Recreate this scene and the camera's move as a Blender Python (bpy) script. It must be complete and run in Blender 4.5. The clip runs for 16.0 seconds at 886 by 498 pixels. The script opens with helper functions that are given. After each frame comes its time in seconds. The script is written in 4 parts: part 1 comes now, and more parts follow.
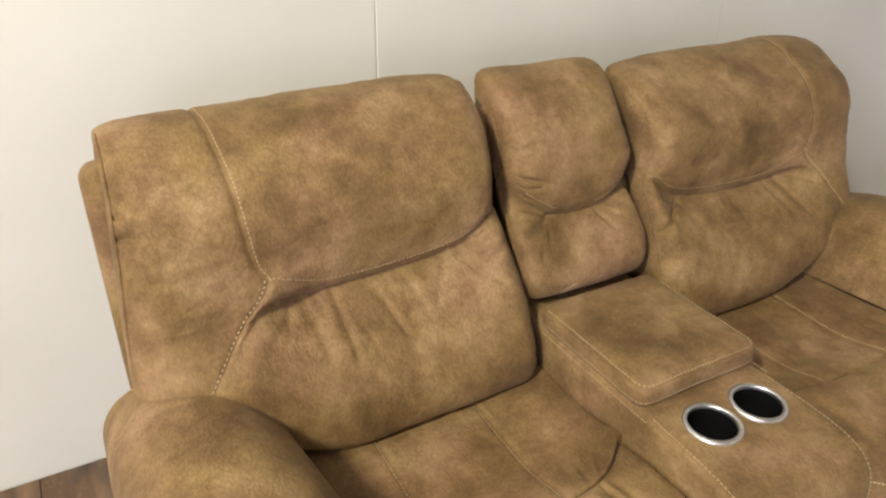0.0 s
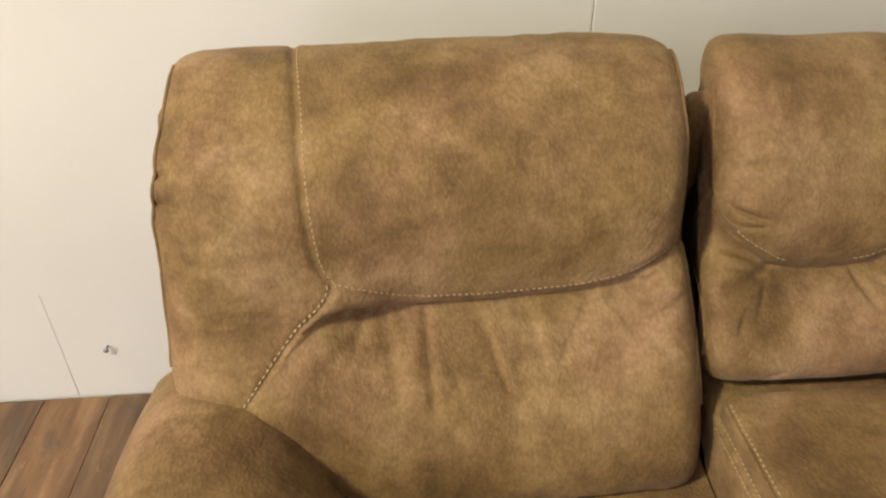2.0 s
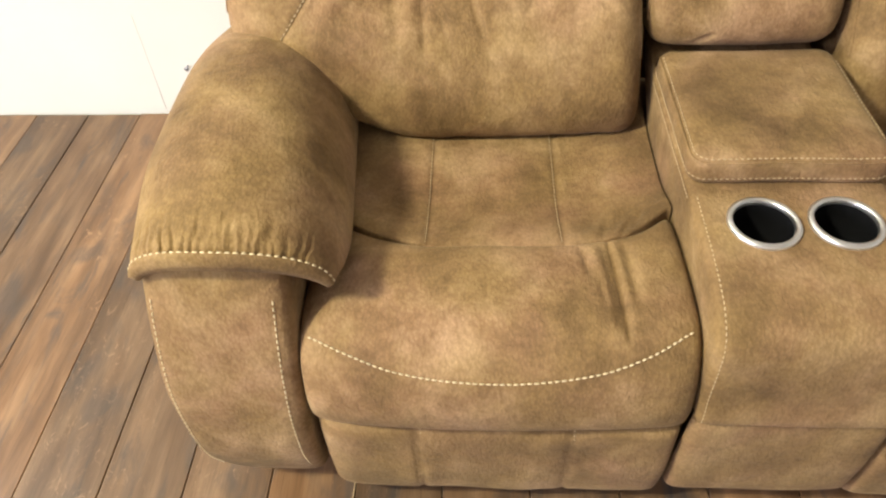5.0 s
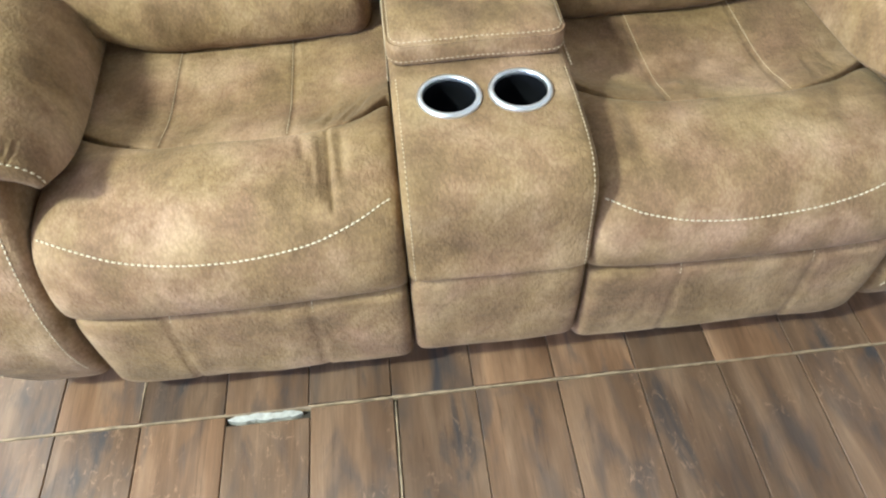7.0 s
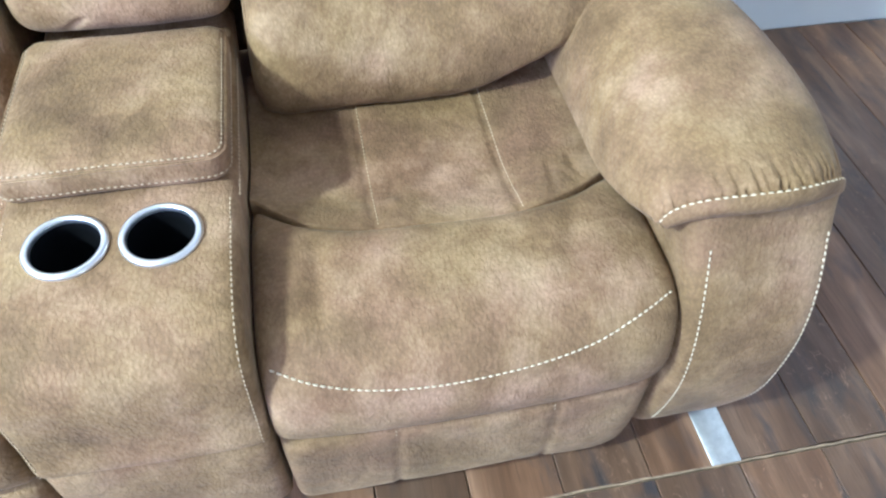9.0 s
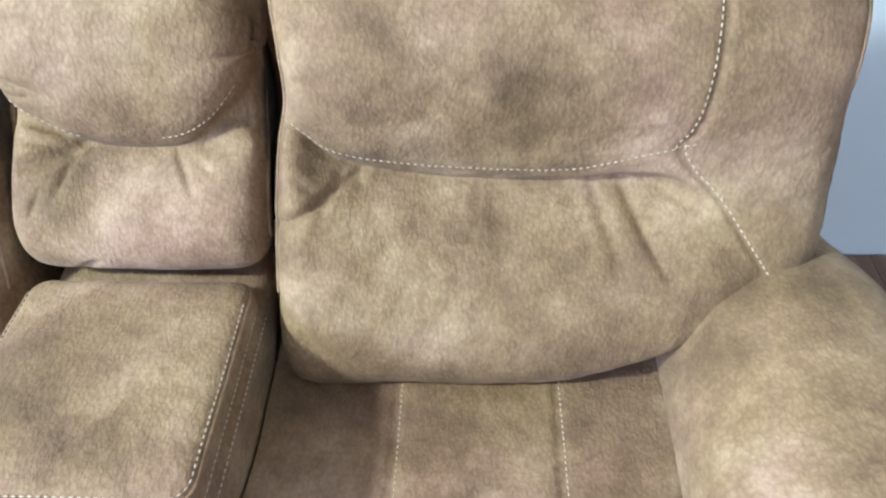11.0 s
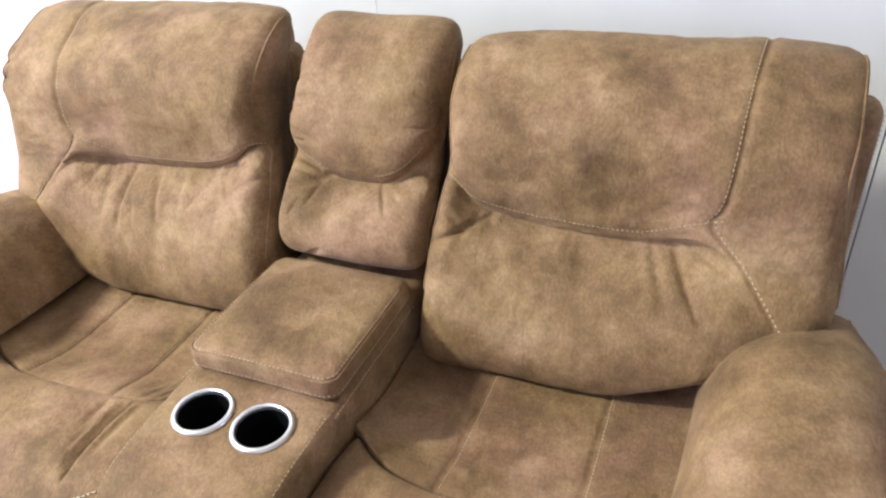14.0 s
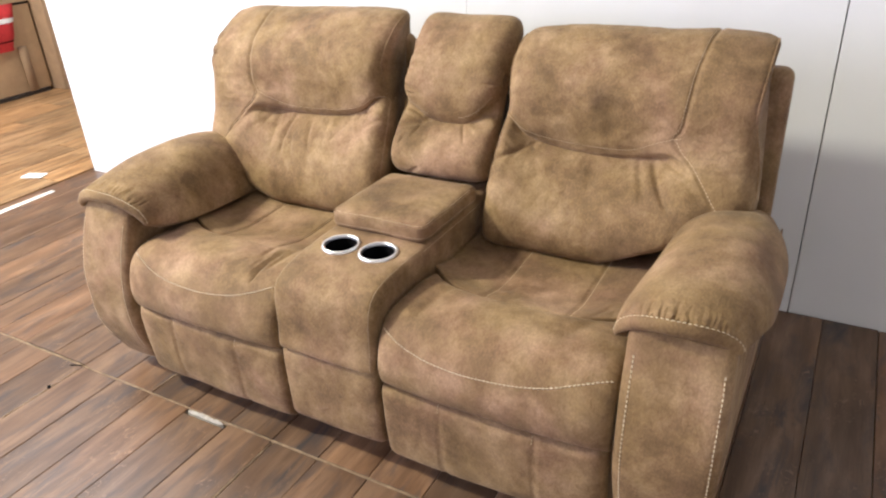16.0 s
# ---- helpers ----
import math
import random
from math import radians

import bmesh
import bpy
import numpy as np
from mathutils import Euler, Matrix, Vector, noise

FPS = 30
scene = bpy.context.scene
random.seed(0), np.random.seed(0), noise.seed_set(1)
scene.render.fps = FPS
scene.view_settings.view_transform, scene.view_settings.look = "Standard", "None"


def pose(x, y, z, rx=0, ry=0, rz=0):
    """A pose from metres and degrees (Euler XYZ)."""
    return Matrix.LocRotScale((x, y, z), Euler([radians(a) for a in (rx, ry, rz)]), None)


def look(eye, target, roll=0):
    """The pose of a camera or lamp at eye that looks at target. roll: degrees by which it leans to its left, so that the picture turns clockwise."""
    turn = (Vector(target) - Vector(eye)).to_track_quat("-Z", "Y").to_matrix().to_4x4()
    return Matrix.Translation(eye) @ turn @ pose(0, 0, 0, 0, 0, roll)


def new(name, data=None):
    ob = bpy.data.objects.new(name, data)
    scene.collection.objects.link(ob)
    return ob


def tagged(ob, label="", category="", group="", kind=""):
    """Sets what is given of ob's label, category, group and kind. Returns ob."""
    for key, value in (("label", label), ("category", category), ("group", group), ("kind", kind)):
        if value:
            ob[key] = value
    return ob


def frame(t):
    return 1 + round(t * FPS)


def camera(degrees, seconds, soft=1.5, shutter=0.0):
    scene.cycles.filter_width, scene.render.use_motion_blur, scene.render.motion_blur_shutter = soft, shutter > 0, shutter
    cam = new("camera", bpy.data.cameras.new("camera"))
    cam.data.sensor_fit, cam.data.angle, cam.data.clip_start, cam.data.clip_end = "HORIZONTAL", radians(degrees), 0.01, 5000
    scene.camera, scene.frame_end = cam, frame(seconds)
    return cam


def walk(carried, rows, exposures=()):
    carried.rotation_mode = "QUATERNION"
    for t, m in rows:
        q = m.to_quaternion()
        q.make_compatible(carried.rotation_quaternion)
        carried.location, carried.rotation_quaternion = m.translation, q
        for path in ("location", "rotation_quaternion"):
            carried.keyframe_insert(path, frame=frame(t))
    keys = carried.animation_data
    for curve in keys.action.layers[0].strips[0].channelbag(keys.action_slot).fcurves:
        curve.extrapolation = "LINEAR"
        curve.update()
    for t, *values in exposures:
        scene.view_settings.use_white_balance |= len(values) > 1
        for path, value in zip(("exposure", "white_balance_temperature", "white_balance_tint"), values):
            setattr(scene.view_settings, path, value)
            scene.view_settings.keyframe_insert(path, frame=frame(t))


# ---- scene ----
cam = camera(63.3, 16.0, soft=2.2)
PATH = [
    (0, (-0.901, -0.396, 1.347), (-0.049, 1.14, 0.391), 0.7),
    (0.5, (-0.75, -0.337, 1.332), (-0.157, 1.324, 0.387), 0.6),
    (1, (-0.671, -0.194, 1.317), (-0.287, 1.506, 0.336), 0.9),
    (1.5, (-0.635, -0.11, 1.307), (-0.397, 1.573, 0.253), 0.6),
    (2, (-0.581, -0.11, 1.291), (-0.457, 1.532, 0.157), 0.0),
    (2.5, (-0.51, -0.162, 1.27), (-0.491, 1.423, 0.051), -1.0),
    (3, (-0.452, -0.238, 1.241), (-0.538, 1.293, -0.043), -2.4),
    (3.5, (-0.461, -0.292, 1.227), (-0.58, 1.189, -0.112), -2.8),
    (4, (-0.473, -0.395, 1.227), (-0.582, 1.064, -0.137), -2.5),
    (4.2, (-0.474, -0.436, 1.224), (-0.574, 1.018, -0.146), -2.3),
    (6.3, (-0.274, -0.648, 1.226), (-0.377, 0.617, -0.32), -4.7),
    (6.5, (-0.232, -0.672, 1.225), (-0.295, 0.594, -0.321), -4.4),
    (7, (-0.143, -0.691, 1.222), (-0.047, 0.577, -0.321), -2.4),
    (7.5, (-0.033, -0.647, 1.204), (0.221, 0.593, -0.344), -0.5),
    (8, (0.071, -0.566, 1.195), (0.427, 0.634, -0.366), 1.6),
    (8.2, (0.107, -0.538, 1.194), (0.49, 0.648, -0.37), 2.8),
    (10.3, (0.428, -0.195, 1.176), (0.384, 1.17, -0.284), -0.8),
    (10.5, (0.426, -0.137, 1.205), (0.363, 1.211, -0.271), -1.2),
    (11, (0.407, -0.045, 1.229), (0.342, 1.374, -0.179), -1.2),
    (11.5, (0.392, -0.006, 1.248), (0.329, 1.493, -0.074), -1.6),
    (12, (0.395, -0.009, 1.261), (0.305, 1.579, 0.049), -1.4),
    (12.5, (0.452, -0.043, 1.272), (0.19, 1.57, 0.12), -2.6),
    (13, (0.574, -0.126, 1.279), (0.137, 1.466, 0.149), -2.9),
    (13.5, (0.626, -0.24, 1.292), (0.023, 1.322, 0.198), -3.8),
    (14, (0.652, -0.412, 1.328), (-0.042, 1.123, 0.25), -4.2),
    (14.5, (0.713, -0.568, 1.325), (-0.036, 0.995, 0.328), -3.2),
    (15, (0.848, -0.741, 1.321), (0.043, 0.817, 0.361), -2.7),
    (15.5, (0.942, -0.897, 1.323), (0.079, 0.644, 0.384), -2.9),
    (16, (0.983, -1.075, 1.328), (0.082, 0.454, 0.407), -3.3),
]
EXPOSURES = [
    (0.0, -0.64, 6400, 7), (0.6, -0.71, 6400, 7), (1.3, -0.86, 6550, 8), (2.0, -0.80, 6850, 7), (3.0, -0.37, 7250, 8), (4.2, -0.28, 7100, 8),
    (6.3, 0.28, 4950, -4), (7.2, 0.46, 4780, -3), (8.2, 0.62, 4400, 0), (10.3, 0.57, 4280, 2), (11.3, 0.55, 4270, 2), (12.0, 0.18, 4460, 3),
    (12.5, 0.14, 5300, 11), (14.0, 0.10, 5250, 13), (15.0, 0.04, 5450, 13), (16.0, 0.12, 5600, 13),
]
walk(cam, [(t, look(eye, target, roll)) for t, eye, target, roll in PATH], EXPOSURES)

# ---- light ----
world = bpy.data.worlds.new("world")
scene.world = world
world.use_nodes = True
world.node_tree.nodes["Background"].inputs[0].default_value = (0.9, 0.93, 1.0, 1)
world.node_tree.nodes["Background"].inputs[1].default_value = 0.005


def area_lamp(name, eye, target, sx, sy, watts, colour):
    data = bpy.data.lights.new(name, "AREA")
    data.shape, data.size, data.size_y = "RECTANGLE", sx, sy
    data.energy, data.color = watts, colour
    ob = new(name, data)
    ob.matrix_world = look(eye, target)
    return ob


area_lamp("ceiling_light_side", (-2.85, -1.13, 3.2), (-0.3, 0.3, 0.4), 0.24, 0.44, 275, (1.0, 0.91, 0.64))
area_lamp("window_light_entrance", (-6.8, -3.3, 2.5), (0.0, 0.5, 0.4), 1.5, 1.6, 560, (0.95, 0.92, 1.0))
# added fill for the loveseat's front faces; the south wall has no window
area_lamp("fill_light_hall", (-2.8, -4.12, 1.3), (-0.2, 0.3, 0.2), 1.8, 1.4, 135, (0.88, 0.79, 1.0))
# unseen fill, added low to brighten the wall right of the loveseat
area_lamp("fill_light_corner", (2.4, -4.12, 0.95), (1.8, 1.0, 0.7), 0.6, 1.0, 26, (1.0, 0.89, 0.74))
area_lamp("ceiling_light_store", (-3.9, 1.0, 3.55), (-3.9, 1.0, 0.0), 1.5, 1.1, 85, (1.0, 0.93, 0.86))


# ---- materials ----
def material(name):
    m = bpy.data.materials.new(name)
    m.use_nodes = True
    n, l = m.node_tree.nodes, m.node_tree.links
    return m, n, l, n["Principled BSDF"]


def ramp(n, stops):
    made = n.new("ShaderNodeValToRGB")
    e = made.color_ramp.elements
    while len(e) < len(stops):
        e.new(0.5)
    for k, (p, c) in enumerate(stops):
        e[k].position, e[k].color = p, (*c, 1)
    return made


def noise_tex(n, l, coord, scale, detail=4.0, rough=0.55, stretch=None, distortion=0.0):
    made = n.new("ShaderNodeTexNoise")
    made.inputs["Scale"].default_value = scale
    made.inputs["Detail"].default_value = detail
    made.inputs["Roughness"].default_value = rough
    made.inputs["Distortion"].default_value = distortion
    if stretch:
        mp = n.new("ShaderNodeMapping")
        mp.inputs["Scale"].default_value = stretch
        l.new(coord, mp.inputs[0])
        coord = mp.outputs[0]
    l.new(coord, made.inputs["Vector"])
    return made.outputs["Fac"]


def mix(n, l, fac, a, b, mode="MIX"):
    made = n.new("ShaderNodeMix")
    made.data_type, made.blend_type = "RGBA", mode
    for value, socket in ((fac, made.inputs[0]), (a, made.inputs[6]), (b, made.inputs[7])):
        if hasattr(value, "links"):
            l.new(value, socket)
        else:
            socket.default_value = value if not isinstance(value, tuple) else (*value, 1)
    return made.outputs[2]


def bump(n, l, height, strength, distance, normal=None):
    made = n.new("ShaderNodeBump")
    made.inputs["Strength"].default_value, made.inputs["Distance"].default_value = strength, distance
    l.new(height, made.inputs["Height"])
    if normal:
        l.new(normal, made.inputs["Normal"])
    return made.outputs[0]


def suede_material():
    """Sueded microfibre: cloudy tan with olive and mauve drifts, small dark flecks and a pebbled, slightly streaky grain."""
    m, n, l, p = material("suede")
    co = n.new("ShaderNodeTexCoord").outputs["Object"]
    big = noise_tex(n, l, co, 7.5, 5.0, 0.62, distortion=0.15)
    r1 = ramp(n, [(0.30, (0.108, 0.066, 0.031)), (0.5, (0.203, 0.129, 0.063)), (0.70, (0.308, 0.211, 0.116))])
    l.new(big, r1.inputs[0])
    mid = noise_tex(n, l, co, 26.0, 5.0, 0.65, distortion=0.1)
    r2 = ramp(n, [(0.32, (0.74, 0.72, 0.70)), (0.5, (1, 1, 1)), (0.70, (1.18, 1.19, 1.20))])
    l.new(mid, r2.inputs[0])
    c = mix(n, l, 0.55, r1.outputs[0], r2.outputs[0], "MULTIPLY")
    spots = noise_tex(n, l, co, 75.0, 6.0, 0.75)
    r4 = ramp(n, [(0.36, (1.14, 1.14, 1.14)), (0.52, (1, 1, 1)), (0.70, (0.74, 0.71, 0.68))])
    l.new(spots, r4.inputs[0])
    c = mix(n, l, 0.4, c, r4.outputs[0], "MULTIPLY")
    fine = noise_tex(n, l, co, 300.0, 4.0, 0.7)
    r3 = ramp(n, [(0.3, (0.70, 0.68, 0.66)), (0.65, (1.12, 1.12, 1.12))])
    l.new(fine, r3.inputs[0])
    c = mix(n, l, 0.5, c, r3.outputs[0], "MULTIPLY")
    drift = noise_tex(n, l, co, 4.6, 4.0, 0.6, distortion=0.2)
    r6 = ramp(n, [(0.36, (1.05, 0.955, 1.17)), (0.5, (1, 1, 1)), (0.64, (1.0, 1.03, 0.87))])
    l.new(drift, r6.inputs[0])
    c = mix(n, l, 0.6, c, r6.outputs[0], "MULTIPLY")
    # pebbled grain, its cells drawn out along the nap
    warp = n.new("ShaderNodeVectorMath")
    warp.operation = "MULTIPLY_ADD"
    wn = n.new("ShaderNodeTexNoise")
    wn.inputs["Scale"].default_value = 70.0
    l.new(co, wn.inputs["Vector"])
    l.new(wn.outputs["Color"], warp.inputs[0])
    warp.inputs[1].default_value = (0.009, 0.009, 0.009)
    l.new(co, warp.inputs[2])
    nap = n.new("ShaderNodeMapping")
    nap.inputs["Scale"].default_value = (1.0, 0.6, 0.6)
    l.new(warp.outputs[0], nap.inputs[0])
    vor = n.new("ShaderNodeTexVoronoi")
    vor.inputs["Scale"].default_value = 225.0
    l.new(nap.outputs[0], vor.inputs["Vector"])
    # shade in the pits between pebbles, put into the base colour too
    r5 = ramp(n, [(0.25, (1.05, 1.05, 1.05)), (0.75, (0.80, 0.78, 0.76))])
    l.new(vor.outputs["Distance"], r5.inputs[0])
    c = mix(n, l, 0.7, c, r5.outputs[0], "MULTIPLY")
    l.new(c, p.inputs["Base Color"])
    p.inputs["Roughness"].default_value = 0.70
    p.inputs["Specular IOR Level"].default_value = 0.17
    p.inputs["Specular Tint"].default_value = (1.0, 0.95, 0.86, 1)
    p.inputs["Sheen Weight"].default_value = 0.08
    p.inputs["Sheen Roughness"].default_value = 0.45
    p.inputs["Sheen Tint"].default_value = (0.95, 0.85, 0.7, 1)
    soft = noise_tex(n, l, co, 15.0, 5.0, 0.6)
    b = bump(n, l, soft, 0.30, 0.02)
    b = bump(n, l, vor.outputs["Distance"], 0.55, -0.0012, b)
    b = bump(n, l, noise_tex(n, l, co, 700.0, 2.0, 0.6), 0.3, 0.0012, b)
    l.new(b, p.inputs["Normal"])
    return m


def plain(name, colour, rough, metal=0.0, grain=0.0, scale=60.0):
    m, n, l, p = material(name)
    p.inputs["Base Color"].default_value = (*colour, 1)
    p.inputs["Roughness"].default_value, p.inputs["Metallic"].default_value = rough, metal
    if grain:
        co = n.new("ShaderNodeTexCoord").outputs["Object"]
        f = noise_tex(n, l, co, scale, 5.0, 0.6)
        r = ramp(n, [(0.3, tuple(v * (1 - grain) for v in colour)), (0.7, tuple(min(1, v * (1 + grain)) for v in colour))])
        l.new(f, r.inputs[0])
        l.new(r.outputs[0], p.inputs["Base Color"])
        l.new(bump(n, l, f, 0.2, 0.002), p.inputs["Normal"])
    return m


def wall_material():
    m, n, l, p = material("painted_panel")
    co = n.new("ShaderNodeTexCoord").outputs["Object"]
    a = noise_tex(n, l, co, 1.7, 3.0, 0.5)
    r = ramp(n, [(0.3, (0.58, 0.577, 0.577)), (0.7, (0.64, 0.637, 0.634))])
    l.new(a, r.inputs[0])
    s = noise_tex(n, l, co, 9.0, 6.0, 0.7, stretch=(1.0, 1.0, 3.0))
    r2 = ramp(n, [(0.66, (1, 1, 1)), (0.8, (0.90, 0.89, 0.87))])
    l.new(s, r2.inputs[0])
    l.new(mix(n, l, 0.6, r.outputs[0], r2.outputs[0], "MULTIPLY"), p.inputs["Base Color"])
    p.inputs["Roughness"].default_value = 0.55
    l.new(bump(n, l, noise_tex(n, l, co, 90.0, 4.0, 0.6), 0.12, 0.003), p.inputs["Normal"])
    return m


def wood_material(name, dark, midc, light, stain, gloss):
    """Printed plank: long grain along y, cloudy stains, a new shift for every plank."""
    m, n, l, p = material(name)
    co = n.new("ShaderNodeTexCoord").outputs["Object"]
    info = n.new("ShaderNodeObjectInfo")
    shift = n.new("ShaderNodeVectorMath")
    shift.operation = "MULTIPLY_ADD"
    comb = n.new("ShaderNodeCombineXYZ")
    for k in range(3):
        l.new(info.outputs["Random"], comb.inputs[k])
    l.new(comb.outputs[0], shift.inputs[0])
    shift.inputs[1].default_value = (13.0, 37.0, 5.0)
    l.new(co, shift.inputs[2])
    v = shift.outputs[0]
    grain = noise_tex(n, l, v, 9.0, 4.0, 0.5, stretch=(2.3, 0.40, 1.0), distortion=0.35)
    cloud = noise_tex(n, l, v, 6.0, 4.0, 0.55, stretch=(2.3, 0.8, 1.0), distortion=0.7)
    fine = noise_tex(n, l, v, 130.0, 4.0, 0.6, stretch=(3.0, 0.12, 1.0))
    r = ramp(n, [(0.30, dark), (0.5, midc), (0.70, light)])
    l.new(grain, r.inputs[0])
    r2 = ramp(n, [(0.52, (0, 0, 0)), (0.68, (1, 1, 1))])
    l.new(cloud, r2.inputs[0])
    half = n.new("ShaderNodeMath")
    half.operation = "MULTIPLY"
    half.inputs[1].default_value = 0.5
    l.new(r2.outputs[0], half.inputs[0])
    bands = noise_tex(n, l, v, 26.0, 2.0, 0.5, stretch=(1.0, 0.035, 1.0), distortion=0.25)
    r9 = ramp(n, [(0.36, (0.62, 0.60, 0.58)), (0.5, (1, 1, 1)), (0.64, (1.35, 1.33, 1.28))])
    l.new(bands, r9.inputs[0])
    based = mix(n, l, 0.5, r.outputs[0], r9.outputs[0], "MULTIPLY")
    c = mix(n, l, half.outputs[0], based, stain)
    ink = noise_tex(n, l, v, 5.5, 5.0, 0.6, stretch=(2.4, 0.7, 1.0), distortion=0.8)
    r10 = ramp(n, [(0.55, (0, 0, 0)), (0.72, (0.9, 0.9, 0.9))])
    l.new(ink, r10.inputs[0])
    c = mix(n, l, r10.outputs[0], c, stain)
    r3 = ramp(n, [(0.35, (0.70, 0.68, 0.66)), (0.62, (1.14, 1.14, 1.14))])
    l.new(fine, r3.inputs[0])
    c = mix(n, l, 0.4, c, r3.outputs[0], "MULTIPLY")
    lines = noise_tex(n, l, v, 42.0, 3.0, 0.6, stretch=(4.0, 0.16, 1.0), distortion=0.6)
    r5 = ramp(n, [(0.62, (1, 1, 1)), (0.70, (0.55, 0.5, 0.47))])
    l.new(lines, r5.inputs[0])
    c = mix(n, l, 0.6, c, r5.outputs[0], "MULTIPLY")
    wide = noise_tex(n, l, v, 5.0, 2.0, 0.5)
    r7 = ramp(n, [(0.50, (0, 0, 0)), (0.60, (1, 1, 1))])
    l.new(wide, r7.inputs[0])
    scuff = noise_tex(n, l, v, 48.0, 5.0, 0.75, stretch=(1.0, 0.6, 1.0), distortion=1.5)
    r8 = ramp(n, [(0.57, (0, 0, 0)), (0.66, (0.6, 0.6, 0.6))])
    l.new(scuff, r8.inputs[0])
    both = mix(n, l, 1.0, r7.outputs[0], r8.outputs[0], "MULTIPLY")
    bare = tuple(min(0.6, 1.55 * k) for k in light)
    c = mix(n, l, both, c, bare)
    tone = ramp(n, [(0.0, (0.76, 0.77, 0.78)), (0.5, (1, 1, 1)), (1.0, (1.42, 1.32, 1.2))])
    l.new(info.outputs["Random"], tone.inputs[0])
    c = mix(n, l, 0.9, c, tone.outputs[0], "MULTIPLY")
    l.new(c, p.inputs["Base Color"])
    rr = n.new("ShaderNodeMapRange")
    rr.inputs["To Min"].default_value, rr.inputs["To Max"].default_value = gloss - 0.06, gloss + 0.16
    l.new(cloud, rr.inputs[0])
    l.new(rr.outputs[0], p.inputs["Roughness"])
    p.inputs["Specular IOR Level"].default_value = 0.38
    l.new(bump(n, l, grain, 0.25, 0.0015), p.inputs["Normal"])
    return m


SUEDE = suede_material()
STITCH = plain("stitch_thread", (0.39, 0.295, 0.18), 0.75, grain=0.25, scale=300)
STITCH_PALE = plain("pale_thread", (0.52, 0.43, 0.29), 0.75, grain=0.2, scale=300)
SEAM = plain("seam_piping", (0.25, 0.165, 0.095), 0.8, grain=0.2, scale=200)
CHROME = plain("brushed_chrome", (0.66, 0.66, 0.67), 0.36, 1.0)
CUP_BLACK = plain("black_plastic", (0.004, 0.004, 0.005), 0.8)
CUP_BLACK.node_tree.nodes["Principled BSDF"].inputs["Specular IOR Level"].default_value = 0.05
WALL = wall_material()
PLANK = wood_material("dark_plank", (0.080, 0.045, 0.025), (0.124, 0.073, 0.042), (0.176, 0.110, 0.067), (0.036, 0.034, 0.037), 0.30)
PLANK_LIGHT = wood_material("honey_plank", (0.17, 0.095, 0.040), (0.25, 0.150, 0.068), (0.33, 0.21, 0.105), (0.12, 0.070, 0.035), 0.36)
SUBFLOOR = plain("subfloor", (0.035, 0.026, 0.02), 0.9, grain=0.3)
CHIP_WHITE = plain("bare_underlay", (0.62, 0.60, 0.56), 0.8, grain=0.25, scale=80)
METAL = plain("worn_aluminium", (0.52, 0.52, 0.50), 0.38, 0.8, grain=0.15, scale=60)
CARD = plain("cardboard", (0.42, 0.29, 0.16), 0.85, grain=0.12, scale=9)
# cardboard with the rear carton's shade put into its colour; the tape shares it
CARD_SHADE_TAPE = plain("cardboard_shade_and_tape", (0.30, 0.20, 0.11), 0.85, grain=0.15, scale=9)
RED = plain("red_fabric", (0.42, 0.02, 0.02), 0.7, grain=0.2, scale=20)
WHITE_MARK = plain("white_print", (0.75, 0.75, 0.72), 0.7)
CEILING = plain("ceiling_paint", (0.58, 0.57, 0.56), 0.9, grain=0.05, scale=3)
NAIL = plain("steel_nail", (0.35, 0.36, 0.42), 0.4, 0.9)


# ---- mesh helpers ----
def part(name, bm, mat, parent=None, label="", smooth=True):
    me = bpy.data.meshes.new(name)
    bm.to_mesh(me)
    bm.free()
    me.materials.append(mat)
    me.polygons.foreach_set("use_smooth", [smooth] * len(me.polygons))
    ob = new(name, me)
    if parent:
        ob.parent = parent
    if label:
        ob["label"] = label
    return ob


def grid_mesh(points, rows, cols, drop=None, sides=False):
    """A sheet from rows x cols points; drop(centre) leaves a face out; sides closes its two side outlines."""
    bm = bmesh.new()
    vs = [bm.verts.new(p) for p in points]
    for i in range(rows - 1):
        for j in range(cols - 1):
            q = [vs[i * cols + j], vs[i * cols + j + 1], vs[(i + 1) * cols + j + 1], vs[(i + 1) * cols + j]]
            if drop and drop(sum((v.co for v in q), Vector()) / 4):
                continue
            bm.faces.new(q)
    if sides:
        for j in (0, cols - 1):
            bm.faces.new([vs[i * cols + j] for i in range(rows)])
    bmesh.ops.recalc_face_normals(bm, faces=bm.faces)
    return bm


def rounded_box(x0, x1, y0, y1, z0, z1, r, seg=3):
    bm = bmesh.new()
    bmesh.ops.create_cube(bm, size=1)
    for v in bm.verts:
        v.co = Vector(((x0 + x1) / 2 + v.co.x * (x1 - x0), (y0 + y1) / 2 + v.co.y * (y1 - y0), (z0 + z1) / 2 + v.co.z * (z1 - z0)))
    if r:
        bmesh.ops.bevel(bm, geom=bm.edges[:], offset=r, segments=seg, profile=0.5, affect="EDGES")
    return bm


